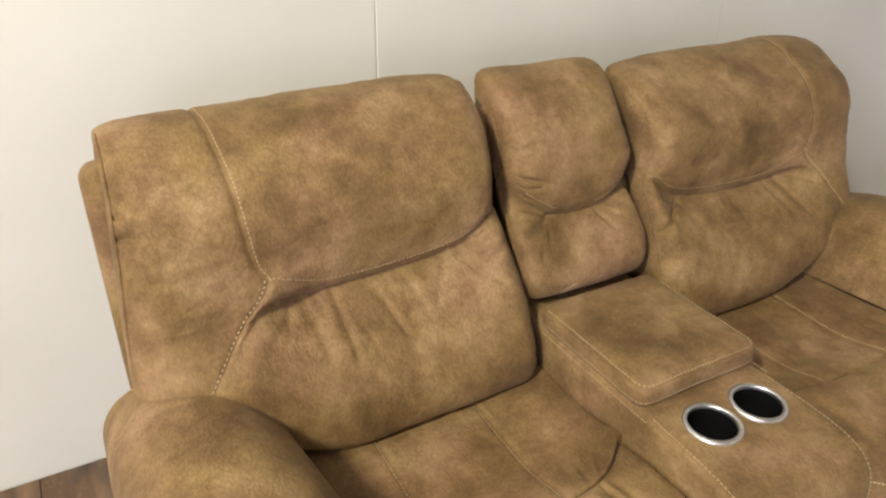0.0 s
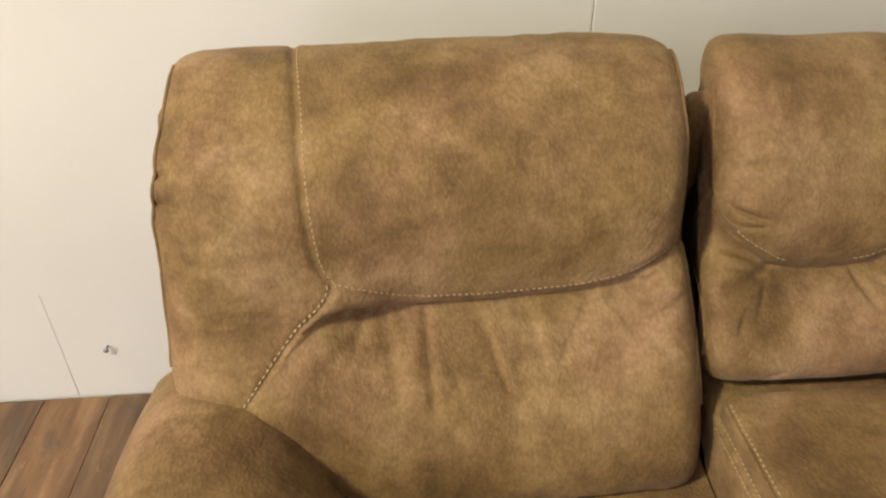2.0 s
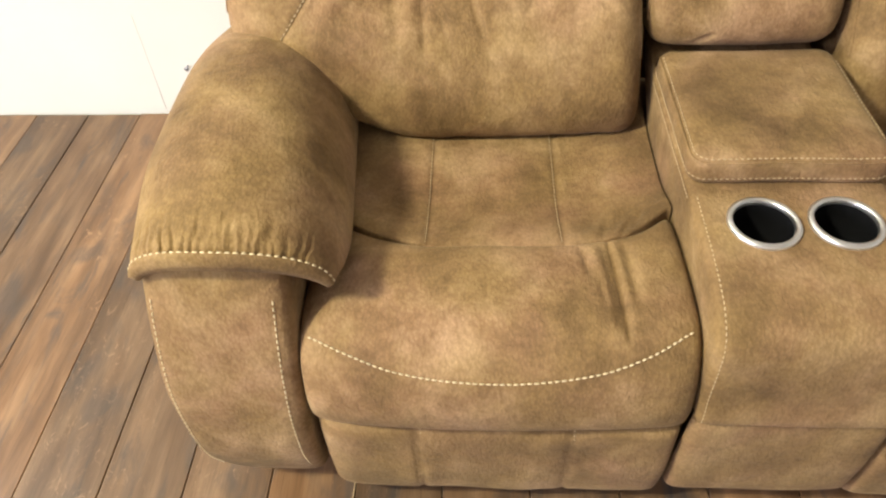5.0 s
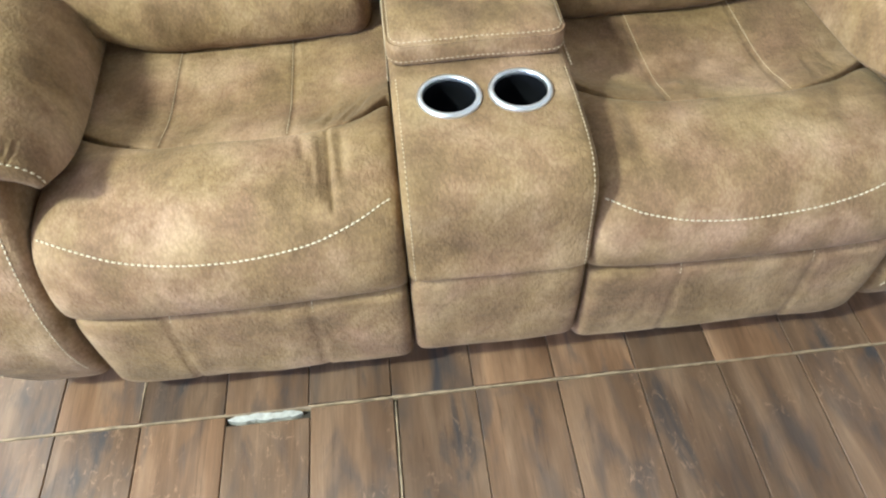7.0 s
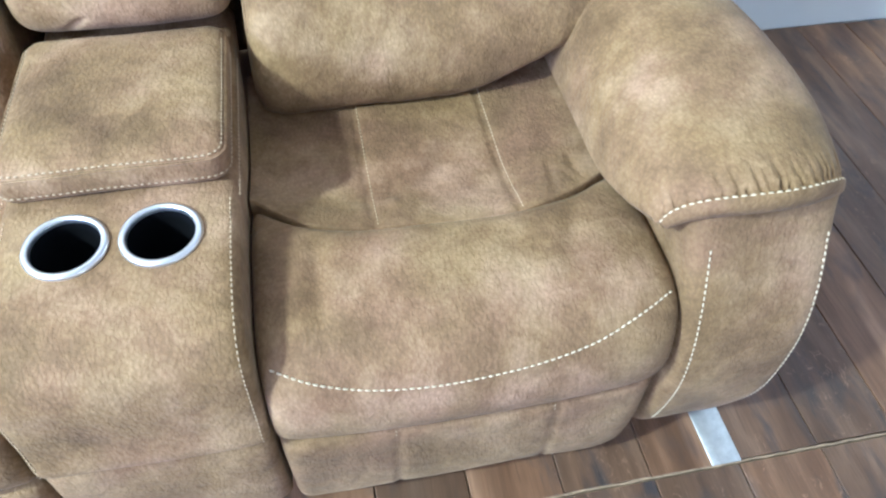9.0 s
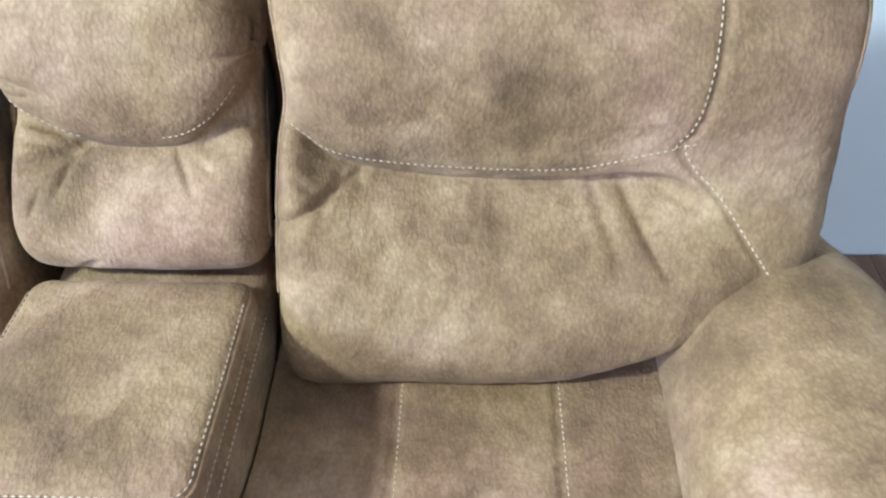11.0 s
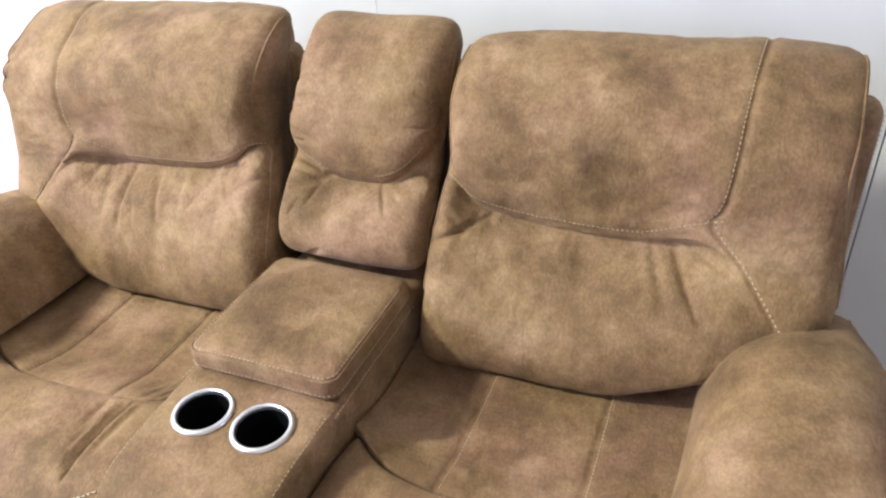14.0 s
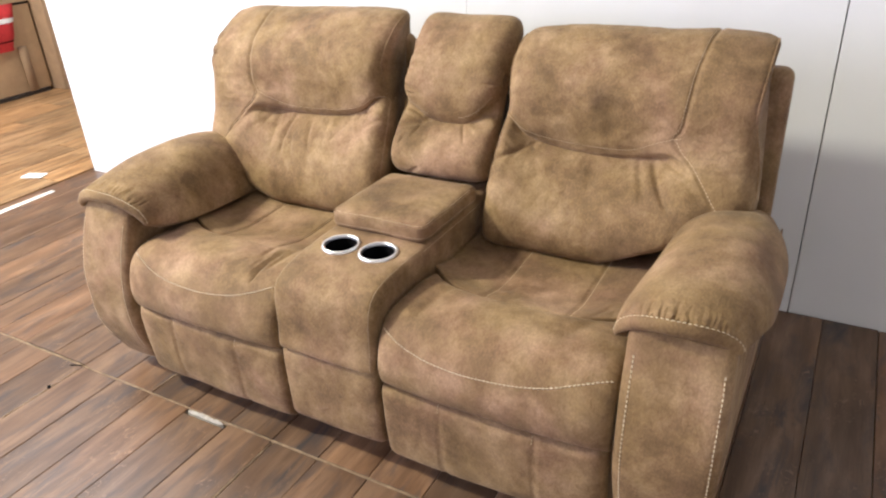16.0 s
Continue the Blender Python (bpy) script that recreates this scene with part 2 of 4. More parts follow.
def spline(table, x):
    """Smooth value of a table of (x, value) at x."""
    xs, vs = [a for a, _ in table], [b for _, b in table]
    if x <= xs[0]:
        return vs[0]
    if x >= xs[-1]:
        return vs[-1]
    k = next(i for i in range(len(xs) - 1) if xs[i + 1] >= x)
    h = xs[k + 1] - xs[k]
    t = (x - xs[k]) / h
    def slope(i):
        if i == 0 or i == len(xs) - 1:
            j = min(max(i, 1), len(xs) - 1)
            return (vs[j] - vs[j - 1]) / (xs[j] - xs[j - 1])
        return (vs[i + 1] - vs[i - 1]) / (xs[i + 1] - xs[i - 1])
    a, b = slope(k) * h, slope(k + 1) * h
    return (2 * t**3 - 3 * t**2 + 1) * vs[k] + (t**3 - 2 * t**2 + t) * a + (-2 * t**3 + 3 * t**2) * vs[k + 1] + (t**3 - t**2) * b


def smooth(a, b, x):
    t = min(1.0, max(0.0, (x - a) / (b - a)))
    return t * t * (3 - 2 * t)


def curve_of(points):
    """A smooth way along points, as a function of 0..1 by point number."""
    ys = [(i / (len(points) - 1), p[0]) for i, p in enumerate(points)]
    zs = [(i / (len(points) - 1), p[1]) for i, p in enumerate(points)]
    return lambda v: (spline(ys, v), spline(zs, v))


def lens_steps(count, power=0.6):
    """Steps from -1 to 1 that crowd towards both ends."""
    out = []
    for k in range(count):
        u = -1 + 2 * k / (count - 1)
        out.append(math.copysign(1 - (1 - abs(u)) ** (1 / power), u))
    return out


def stitches(name, way, parent, spacing=0.0082, length=0.0058, r=0.0010, mat=None, label="pale cream contrast stitching"):
    """Dashes of thread along a way of (place, normal) pairs."""
    bm = bmesh.new()
    dist, last = 0.0, None
    nxt = 0.0
    for (p, nrm) in way:
        if last is not None:
            seg = (p - last[0]).length
            while seg > 0 and nxt <= dist + seg:
                t = (nxt - dist) / seg
                c = last[0].lerp(p, t)
                d = (p - last[0]).normalized()
                nn = (last[1].lerp(nrm, t)).normalized()
                side = d.cross(nn).normalized()
                c = c + nn * r * 0.6
                ring = [c - d * length / 2]
                mids = []
                for k in range(4):
                    o = side * math.cos(k * math.pi / 2) * r + nn * math.sin(k * math.pi / 2) * r
                    mids.append((bm.verts.new(c - d * length * 0.28 + o), bm.verts.new(c + d * length * 0.28 + o)))
                a, b = bm.verts.new(c - d * length / 2), bm.verts.new(c + d * length / 2)
                for k in range(4):
                    m0, m1 = mids[k], mids[(k + 1) % 4]
                    bm.faces.new((m0[0], m0[1], m1[1], m1[0]))
                    bm.faces.new((a, m0[0], m1[0]))
                    bm.faces.new((b, m1[1], m0[1]))
                nxt += spacing
            dist += seg
        last = (p, nrm)
    return part(name, bm, mat or STITCH, parent, label)


def cord(name, way, parent, r=0.0025, mat=None, label="tan piped seam"):
    """A thin piping along a way of (place, normal) pairs."""
    bm = bmesh.new()
    rings = []
    for i, (p, nrm) in enumerate(way):
        q = way[min(i + 1, len(way) - 1)][0] - way[max(i - 1, 0)][0]
        d = q.normalized()
        side = d.cross(nrm).normalized()
        up = side.cross(d).normalized()
        rings.append([bm.verts.new(p + side * math.cos(a) * r + up * math.sin(a) * r) for a in [k * math.pi / 3 for k in range(6)]])
    for a, b in zip(rings, rings[1:]):
        for k in range(6):
            bm.faces.new((a[k], a[(k + 1) % 6], b[(k + 1) % 6], b[k]))
    return part(name, bm, mat or SUEDE, parent, label)


def crease(folds, x, z):
    """Depth of the folds at (x, z): each is x0, z0, x1, z1, depth, width."""
    total = 0.0
    for x0, z0, x1, z1, depth, width in folds:
        dx, dz = x1 - x0, z1 - z0
        ll = dx * dx + dz * dz
        t = ((x - x0) * dx + (z - z0) * dz) / ll
        tc = min(1.0, max(0.0, t))
        d2 = (x - x0 - tc * dx) ** 2 + (z - z0 - tc * dz) ** 2
        total += depth * math.exp(-d2 / width**2) * (0.35 + 0.65 * math.sin(math.pi * (0.12 + 0.76 * tc)))
    return total


# ---- the room ----
WALL_L, WALL_R, SEAM_X = 1.197, 1.193, -0.206


def slab(name, x0, x1, y0, y1, z0, z1, mat, label, category, r=0.0):
    ob = part(name, rounded_box(x0, x1, y0, y1, z0, z1, r, 2), mat, smooth=False)
    return tagged(ob, label, category, kind="structure")


slab("wall_north_1", -2.54, SEAM_X - 0.002, WALL_L, WALL_L + 0.09, -0.01, 3.6, WALL, "white painted wall panel with a free end", "wall", 0.0008)
slab("wall_north_2", SEAM_X + 0.002, 0.9435, WALL_R, WALL_R + 0.10, -0.01, 3.6, WALL, "white painted wall panel behind the loveseat", "wall", 0.0008)
slab("wall_seam", SEAM_X - 0.002, SEAM_X + 0.002, WALL_L + 0.004, WALL_L + 0.08, -0.01, 3.6, WALL, "open joint between two white wall panels", "wall joint")
slab("wall_north_3", 0.9462, 3.6, WALL_R + 0.002, WALL_R + 0.10, -0.01, 3.6, WALL, "white painted wall panel with a fine joint", "wall", 0.003)
slab("wall_east", 3.6, 3.7, -4.3, 1.3, -0.01, 3.6, WALL, "plain white side wall", "wall")
slab("wall_south", -6.95, 3.6, -4.3, -4.2, -0.01, 3.6, WALL, "plain white wall across the hall", "wall")
slab("wall_west", -6.95, -6.85, -4.2, 5.0, -0.01, 3.6, WALL, "plain white end wall", "wall")
slab("wall_store", -6.95, -2.47, 5.0, 5.1, -0.01, 3.6, WALL, "plain white wall behind the cartons", "wall")
slab("wall_store_side", -2.57, -2.47, WALL_L + 0.09, 5.0, -0.01, 3.6, WALL, "plain white partition end", "wall")
slab("ceiling", -6.95, 3.7, -4.3, 5.1, 3.6, 3.7, CEILING, "plain off-white ceiling", "ceiling")
floor = slab("floor", -6.95, 3.7, -4.3, 5.1, -0.06, -0.0135, SUBFLOOR, "dark wood plank floor", "floor")


# ---- the loveseat ----
loveseat = tagged(new("loveseat"), "tan suede reclining loveseat with centre console and cup holders", "sofa")

TOP = [(0.628, 0.850), (0.662, 0.903), (0.716, 0.940), (0.770, 0.970), (0.825, 0.980), (0.866, 0.966), (0.885, 0.90), (0.885, 0.70), (0.88, 0.40)]
LOW = [(0.64, 0.395), (0.56, 0.400), (0.512, 0.425), (0.497, 0.465), (0.505, 0.515)]
PINCHED = curve_of(LOW + [(0.527, 0.565), (0.557, 0.612), (0.596, 0.651), (0.633, 0.679), (0.648, 0.692), (0.640, 0.700), (0.630, 0.722), (0.622, 0.765), (0.620, 0.805)] + TOP)
FLAT = curve_of(LOW + [(0.526, 0.560), (0.549, 0.600), (0.570, 0.640), (0.586, 0.675), (0.594, 0.695), (0.600, 0.715), (0.606, 0.740), (0.611, 0.770), (0.616, 0.805)] + TOP)
NV = 22.0
V_PINCH = 9.0 / NV


class Backrest:
    """A reclining back: a head pillow over a lumbar pillow, with a smooth strip along its outer side."""

    def __init__(self, side, pinch, folds, lumps, rise):
        self.s, self.pinch, self.folds, self.lumps, self.rise = side, pinch, folds, lumps, rise
        self.roll = 0.085

    def edges(self, z, v):
        rear = smooth(17.4, 19.4, v * NV)
        if self.s < 0:
            inner = spline([(0.40, 0.166), (0.55, 0.170), (0.62, 0.176), (0.68, 0.187), (0.75, 0.202), (0.85, 0.210), (0.93, 0.206), (0.98, 0.202)], z)
        else:
            inner = spline([(0.40, 0.164), (0.55, 0.166), (0.68, 0.174), (0.78, 0.192), (0.87, 0.192), (0.93, 0.184), (0.98, 0.182)], z)
        if self.s < 0:
            outer = spline([(0.40, 0.60), (0.44, 0.665), (0.48, 0.74), (0.52, 0.815), (0.56, 0.875), (0.62, 0.894), (0.68, 0.892), (0.77, 0.883), (0.82, 0.879), (0.88, 0.875), (0.95, 0.868), (0.985, 0.866)], z)
        else:
            outer = spline([(0.40, 0.52), (0.44, 0.58), (0.47, 0.63), (0.50, 0.69), (0.54, 0.768), (0.575, 0.822), (0.62, 0.844), (0.68, 0.844), (0.73, 0.836), (0.78, 0.826), (0.83, 0.822), (0.90, 0.826), (0.985, 0.829)], z)
        return inner + 0.020 * rear, outer - (0.004 if self.s < 0 else 0.030) * rear

    def strip(self, v):
        """x of the outer stitch line."""
        return spline([(5.2, 0.815), (6, 0.784), (7, 0.752), (8, 0.724), (9, 0.706), (10.2, 0.680), (11.2, 0.667), (11.8, 0.678), (12.4, 0.684), (13, 0.687), (14, 0.691), (16, 0.698), (18, 0.708), (22, 0.715)], v * NV) - (0.021 if self.s > 0 else 0.0)

    def at(self, ax, v):
        """The surface at |x| and height step v, and its outward normal in the side view."""
        a = smooth(-0.006, 0.082 + 0.05 * math.exp(-((v * NV - 10) / 1.6) ** 2), self.strip(v) - ax) * (0.4 + 0.6 * smooth(0.165, 0.225, ax))
        y0, z0 = FLAT(v)
        y1, z1 = PINCHED(v)
        y, z = y0 + (y1 - y0) * a, z0 + (z1 - z0) * a
        fade = math.exp(-((v - V_PINCH) * NV / 3.2) ** 2)
        z += (spline(self.pinch, ax) - 0.695) * fade * a + (self.rise[0] + (self.rise[1] - self.rise[0]) * (ax - 0.2) / 0.65) * smooth(10, 17, v * NV)
        f0, f1 = FLAT(max(0, v - 0.004)), FLAT(min(1, v + 0.004))
        ny, nz = -(f1[1] - f0[1]), (f1[0] - f0[0])
        ln = math.hypot(ny, nz) or 1.0
        ny, nz = ny / ln, nz / ln
        d = (0.5 if self.s < 0 else 0.9) * crease(self.folds, ax, z) if 0.45 < z < 0.9 and v < 0.7 else 0.0
        d += crease(self.lumps, ax, v)
        d += 0.004 * math.exp(-((ax - self.strip(v)) / 0.006) ** 2) * smooth(5.0, 7.0, v * NV)
        w = math.exp(-((v * NV - 7.6) / 1.5) ** 2) * a
        g = 1 - 2.2 * abs(noise.noise(Vector((ax * 21 + 6 * z + 1.2 * noise.noise(Vector((ax * 12, z * 12, 1))), self.s * 11.0, z * 9.0))))
        d += (0.0034 if self.s < 0 else 0.0018) * w * max(0.0, g)
        d += 0.006 * (noise.noise(Vector((ax * 6.5, self.s * 7.0, v * 8.0))))
        d += 0.0016 * (noise.noise(Vector((ax * 34, self.s * 5.0, v * 40.0))))
        return Vector((0, y - ny * d, z - nz * d)), Vector((0, ny, nz))

    def place(self, u, v):
        """u runs from -1 (inner edge) to 1 (outer edge)."""
        _, z = FLAT(v)
        i, o = self.edges(z, v)
        ax = (i + o) / 2 + u * (o - i) / 2
        p, nrm = self.at(ax, v)
        if u < 0:
            full = (1 - abs(u) ** 15) ** 0.5 if u > -1 else 0.0
            deep = spline([(2.0, 0.06), (5.0, 0.06), (8.5, 0.8 * self.roll), (11.5, self.roll), (13.2, 0.9 * self.roll), (15.0, 0.055), (16.2, 0.035), (22.0, 0.03)], v * NV)
        else:
            full = (1 - u ** (10 if self.s < 0 else 12)) ** (1 / 2.4) if u < 1 else 0.0
            deep = spline([(3.0, 0.11), (7.0, 0.095), (10.5, 0.07), (12.5, 0.055), (14.2, 0.030), (22.0, 0.024)], v * NV)
        p = p - nrm * deep * (1 - full)
        p.x = self.s * ax
        return p, Vector((self.s * 0.0, nrm.y, nrm.z))

    def on(self, ax, v):
        _, z = FLAT(v)
        i, o = self.edges(z, v)
        return self.place(min(1, max(-1, (ax - (i + o) / 2) / ((o - i) / 2))), v)

    def build(self):
        us = lens_steps(221, 0.72)
        vs = [0.02 * k for k in range(5)] + [0.10 + 0.66 * k / 280 for k in range(281)] + [0.76 + 0.24 * (k + 1) / 20 for k in range(20)]
        pts = [self.place(u, v)[0] for v in vs for u in us]
        body = part("backrest", grid_mesh(pts, len(vs), len(us), sides=True), SUEDE, loveseat, "tan suede backrest with head and lumbar pillows")
        s = self.s
        way = lambda pairs: [self.on(a, v) for a, v in pairs]
        def line(table, lo, hi, count=60):
            return [(spline(table, lo + (hi - lo) * k / count), lo + (hi - lo) * k / count) for k in range(count + 1)]
        outer = [(self.strip(v), v) for v in [11.2 / NV + (7.0 / NV) * k / 80 for k in range(81)]]
        stitches("head_stitching", way([(a - 0.006, v) for a, v in outer]), body)
        under = [(0.185 + (0.664 - 0.185) * k / 80, (10.7 + 0.65 * (k / 80) ** 9) / NV) for k in range(81)]
        stitches("lumbar_stitching", way(under), body)
        diag = [(self.strip(v), v) for v in [5.6 / NV + (5.6 / NV) * k / 50 for k in range(51)]]
        stitches("wing_stitching", way([(a + 0.004, v) for a, v in diag]), body, 0.0092, 0.0066, 0.0014)
        edge = [self.place(0.985, v) for v in [7.0 / NV + (17.8 / NV - 7.0 / NV) * k / 60 for k in range(61)]]
        cord("side_piping", edge, body, 0.003)
        edge = [self.place(-0.985, v) for v in [5.0 / NV + (17.6 / NV - 5.0 / NV) * k / 60 for k in range(61)]]
        cord("inner_piping", edge, body, 0.003)
        # the stuffed shell behind, lower and a little wider
        x0, x1 = sorted((s * 0.20, s * (0.899 if s < 0 else 0.868)))
        shell = part("back_shell", rounded_box(x0, x1, 0.79, 0.865, 0.30, 0.907 if s < 0 else 0.879, 0.028, 4), SUEDE, loveseat, "tan suede outer back panel")
        bx = s * (0.898 if s < 0 else 0.867)
        stitches("shell_stitching", [(Vector((bx, 0.808, 0.44 + 0.43 * k / 40)), Vector((s, -0.3, 0)).normalized()) for k in range(41)], shell)
        return body


PINCH_L = [(0.19, 0.774), (0.232, 0.754), (0.28, 0.716), (0.36, 0.691), (0.52, 0.682), (0.624, 0.690), (0.665, 0.714), (0.70, 0.738)]
PINCH_R = [(0.19, 0.765), (0.236, 0.706), (0.30, 0.682), (0.41, 0.668), (0.53, 0.669), (0.61, 0.686), (0.65, 0.710), (0.69, 0.73)]
FOLDS_L = [
    (0.602, 0.672, 0.588, 0.600, 0.009, 0.010), (0.550, 0.676, 0.544, 0.565, 0.010, 0.007), (0.480, 0.672, 0.438, 0.590, 0.008, 0.007),
    (0.520, 0.640, 0.492, 0.560, 0.005, 0.008), (0.412, 0.674, 0.392, 0.620, 0.005, 0.008), (0.292, 0.690, 0.232, 0.645, 0.010, 0.007),
    (0.640, 0.665, 0.692, 0.632, 0.004, 0.007), (0.345, 0.610, 0.300, 0.545, 0.003, 0.018), (0.190, 0.698, 0.275, 0.708, 0.008, 0.007),
    (0.546, 0.668, 0.541, 0.585, 0.007, 0.004), (0.468, 0.664, 0.446, 0.610, 0.006, 0.004), (0.628, 0.676, 0.650, 0.640, 0.006, 0.005), (0.300, 0.684, 0.262, 0.656, 0.007, 0.0045),
    (0.460, 0.600, 0.420, 0.560, 0.004, 0.006), (0.570, 0.560, 0.600, 0.520, 0.003, 0.012),
    (0.215, 0.728, 0.300, 0.694, 0.014, 0.0055), (0.200, 0.706, 0.262, 0.672, 0.010, 0.005), (0.330, 0.676, 0.372, 0.628, 0.008, 0.006),
]
FOLDS_R = [
    (0.590, 0.672, 0.655, 0.592, 0.007, 0.0095), (0.556, 0.672, 0.590, 0.610, 0.005, 0.009), (0.180, 0.650, 0.275, 0.676, 0.007, 0.009),
    (0.300, 0.640, 0.330, 0.560, 0.003, 0.022), (0.615, 0.682, 0.680, 0.665, 0.008, 0.007), (0.450, 0.650, 0.455, 0.600, 0.003, 0.014),
    (0.596, 0.664, 0.652, 0.594, 0.005, 0.0042), (0.178, 0.648, 0.272, 0.675, 0.006, 0.0045), (0.188, 0.716, 0.250, 0.682, 0.004, 0.0045), (0.184, 0.690, 0.222, 0.664, 0.003, 0.0045),
    (0.180, 0.560, 0.235, 0.470, 0.008, 0.016), (0.205, 0.690, 0.235, 0.660, 0.006, 0.006), (0.640, 0.660, 0.690, 0.648, 0.004, 0.006),
]
LUMPS = [(0.850, 14.8 / 22, 0.885, 14.9 / 22, 0.007, 0.004), (0.838, 14.1 / 22, 0.885, 14.3 / 22, 0.006, 0.004), (0.845, 15.2 / 22, 0.885, 14.6 / 22, 0.006, 0.010), (0.835, 14.4 / 22, 0.885, 13.9 / 22, 0.005, 0.010), (0.40, 16.4 / 22, 0.55, 16.4 / 22, -0.004, 0.05)]
Backrest(-1, PINCH_L, FOLDS_L, LUMPS, (0.004, -0.008)).build()
Backrest(1, PINCH_R, FOLDS_R, LUMPS, (-0.028, -0.018)).build()

# middle back over the console
MIDDLE = curve_of([(0.72, 0.543), (0.64, 0.544), (0.590, 0.558), (0.572, 0.590), (0.580, 0.630), (0.612, 0.662), (0.650, 0.688), (0.666, 0.697), (0.658, 0.706), (0.646, 0.728), (0.643, 0.772), (0.653, 0.810), (0.676, 0.855), (0.708, 0.900), (0.752, 0.938), (0.798, 0.963), (0.840, 0.969), (0.872, 0.955), (0.885, 0.905), (0.885, 0.70), (0.88, 0.56)])
MIDDLE_FOLDS = [
    (-0.135, 0.690, -0.075, 0.697, 0.005, 0.004), (-0.118, 0.668, -0.128, 0.650, 0.003, 0.004), (0.078, 0.690, 0.105, 0.686, 0.004, 0.004), (-0.06, 0.585, -0.09, 0.565, 0.005, 0.006),
    (-0.140, 0.697, -0.060, 0.702, 0.010, 0.006), (-0.078, 0.692, -0.097, 0.668, 0.004, 0.0045), (0.052, 0.694, 0.076, 0.666, 0.0055, 0.0042), (-0.145, 0.80, -0.09, 0.785, 0.005, 0.006), (-0.145, 0.86, -0.095, 0.85, 0.004, 0.006), (-0.145, 0.90, -0.10, 0.905, 0.005, 0.006), (0.10, 0.70, 0.145, 0.715, 0.005, 0.006), (-0.145, 0.742, -0.088, 0.714, 0.006, 0.0045), (-0.145, 0.722, -0.084, 0.701, 0.005, 0.0045), (0.145, 0.748, 0.090, 0.716, 0.006, 0.0045), (0.145, 0.724, 0.085, 0.702, 0.005, 0.0045)]

# short tucks along the two side seams
tuck = random.Random(12)
for side, count in ((-1, 7), (1, 3)):
    for k in range(count):
        z = 0.735 + 0.19 * (k + tuck.uniform(0.1, 0.9)) / count
        MIDDLE_FOLDS.append((side * 0.158, z, side * tuck.uniform(0.100, 0.128), z + tuck.uniform(-0.016, 0.010), tuck.uniform(0.0025, 0.005), tuck.uniform(0.0030, 0.0045)))


def middle_place(x, v):
    u = x / 0.166
    y, z = MIDDLE(v)
    g0, g1 = MIDDLE(max(0, v - 0.01)), MIDDLE(min(1, v + 0.01))
    ny, nz = -(g1[1] - g0[1]), g1[0] - g0[0]
    ln = math.hypot(ny, nz) or 1
    ny, nz = ny / ln, nz / ln
    lift = spline([(-0.152, 0.055), (-0.10, 0.025), (-0.06, 0.004), (0.05, 0.002), (0.10, 0.022), (0.152, 0.065)], x)
    z += lift * math.exp(-((v * 20 - 8.0) / 3.0) ** 2)
    d = crease(MIDDLE_FOLDS, x, z) + 0.004 * noise.noise(Vector((x * 9, 3.3, v * 9)))
    flat = smooth(12.5, 15.5, v * 20)
    low_ = 1 - smooth(4.5, 8.0, v * 20)
    full = (1 - abs(u) ** ((8.0 if x < 0 else 4.6) + 6 * flat + 5 * low_)) ** 0.5 if abs(u) < 1 else 0.0
    d += (0.095 - 0.045 * flat - 0.030 * low_) * (1 - full)
    xx = x * (spline([(0.0, 0.99), (6, 0.985), (10, 0.935), (14, 0.885), (16.3, 0.87), (18.0, 0.81), (20, 0.80)], v * 20) if x < 0 else spline([(0.0, 0.965), (6, 0.965), (10, 0.975), (14, 0.985), (16.3, 0.95), (18.0, 0.82), (20, 0.78)], v * 20))
    return Vector((xx, y - ny * d, z - nz * d)), Vector((0, ny, nz))


us = [0.166 * u for u in lens_steps(121, 0.68)]
vs = [k / 300 for k in range(301)]
middle = part("middle_back", grid_mesh([middle_place(x, v)[0] for v in vs for x in us], len(vs), len(us), sides=True), SUEDE, loveseat, "narrow tan suede back pillow above the console")
stitches("pillow_stitching", [middle_place(-0.135 + 0.075 * k / 20, 8.75 / 20) for k in range(21)], middle)
stitches("pillow_stitching", [middle_place(0.045 + 0.095 * k / 20, 8.75 / 20) for k in range(21)], middle)
for s in (-1, 1):
    cord("pillow_piping", [middle_place(s * 0.1635, (3 + 11.5 * k / 50) / 20) for k in range(51)], middle, 0.003)


# seats
def crease_y(ax):
    return spline([(0.155, 0.285), (0.20, 0.248), (0.25, 0.226), (0.33, 0.213), (0.52, 0.211), (0.605, 0.230), (0.665, 0.262), (0.71, 0.29)], ax)


ROLL = curve_of([(0.224, 0.375), (0.2235, 0.408), (0.220, 0.433), (0.207, 0.446), (0.168, 0.455), (0.105, 0.456), (0.065, 0.447), (0.033, 0.425), (0.012, 0.395), (0.001, 0.362), (-0.003, 0.330), (0.002, 0.296), (0.016, 0.282), (0.050, 0.280)])


def roll_place(s, ax, v, folds):
    y, z = ROLL(v)
    y += (crease_y(ax) - 0.213) * (1 - smooth(0.15, 0.45, v))
    u = (ax - 0.4240) / 0.2770
    mid = 1 - u * u
    y -= 0.012 * mid * smooth(0.3, 0.6, v)
    z += 0.006 * mid * (1 - smooth(0.4, 0.7, v))
    full = (1 - abs(u) ** (20 if u < 0 else 8)) ** (1 / 3) if abs(u) < 1 else 0.0
    drop_ = 0.035 * (1 - full)
    d = crease(folds, ax, y) + 0.004 * noise.noise(Vector((ax * 8, s * 3.1, v * 5)))
    z -= (drop_ + d) * (1 - 0.6 * smooth(0.45, 0.75, v))
    y += drop_ * smooth(0.4, 0.7, v)
    return Vector((s * ax, y, z)), Vector((0, -smooth(0.35, 0.75, v), 1 - smooth(0.35, 0.75, v) + 0.05)).normalized()


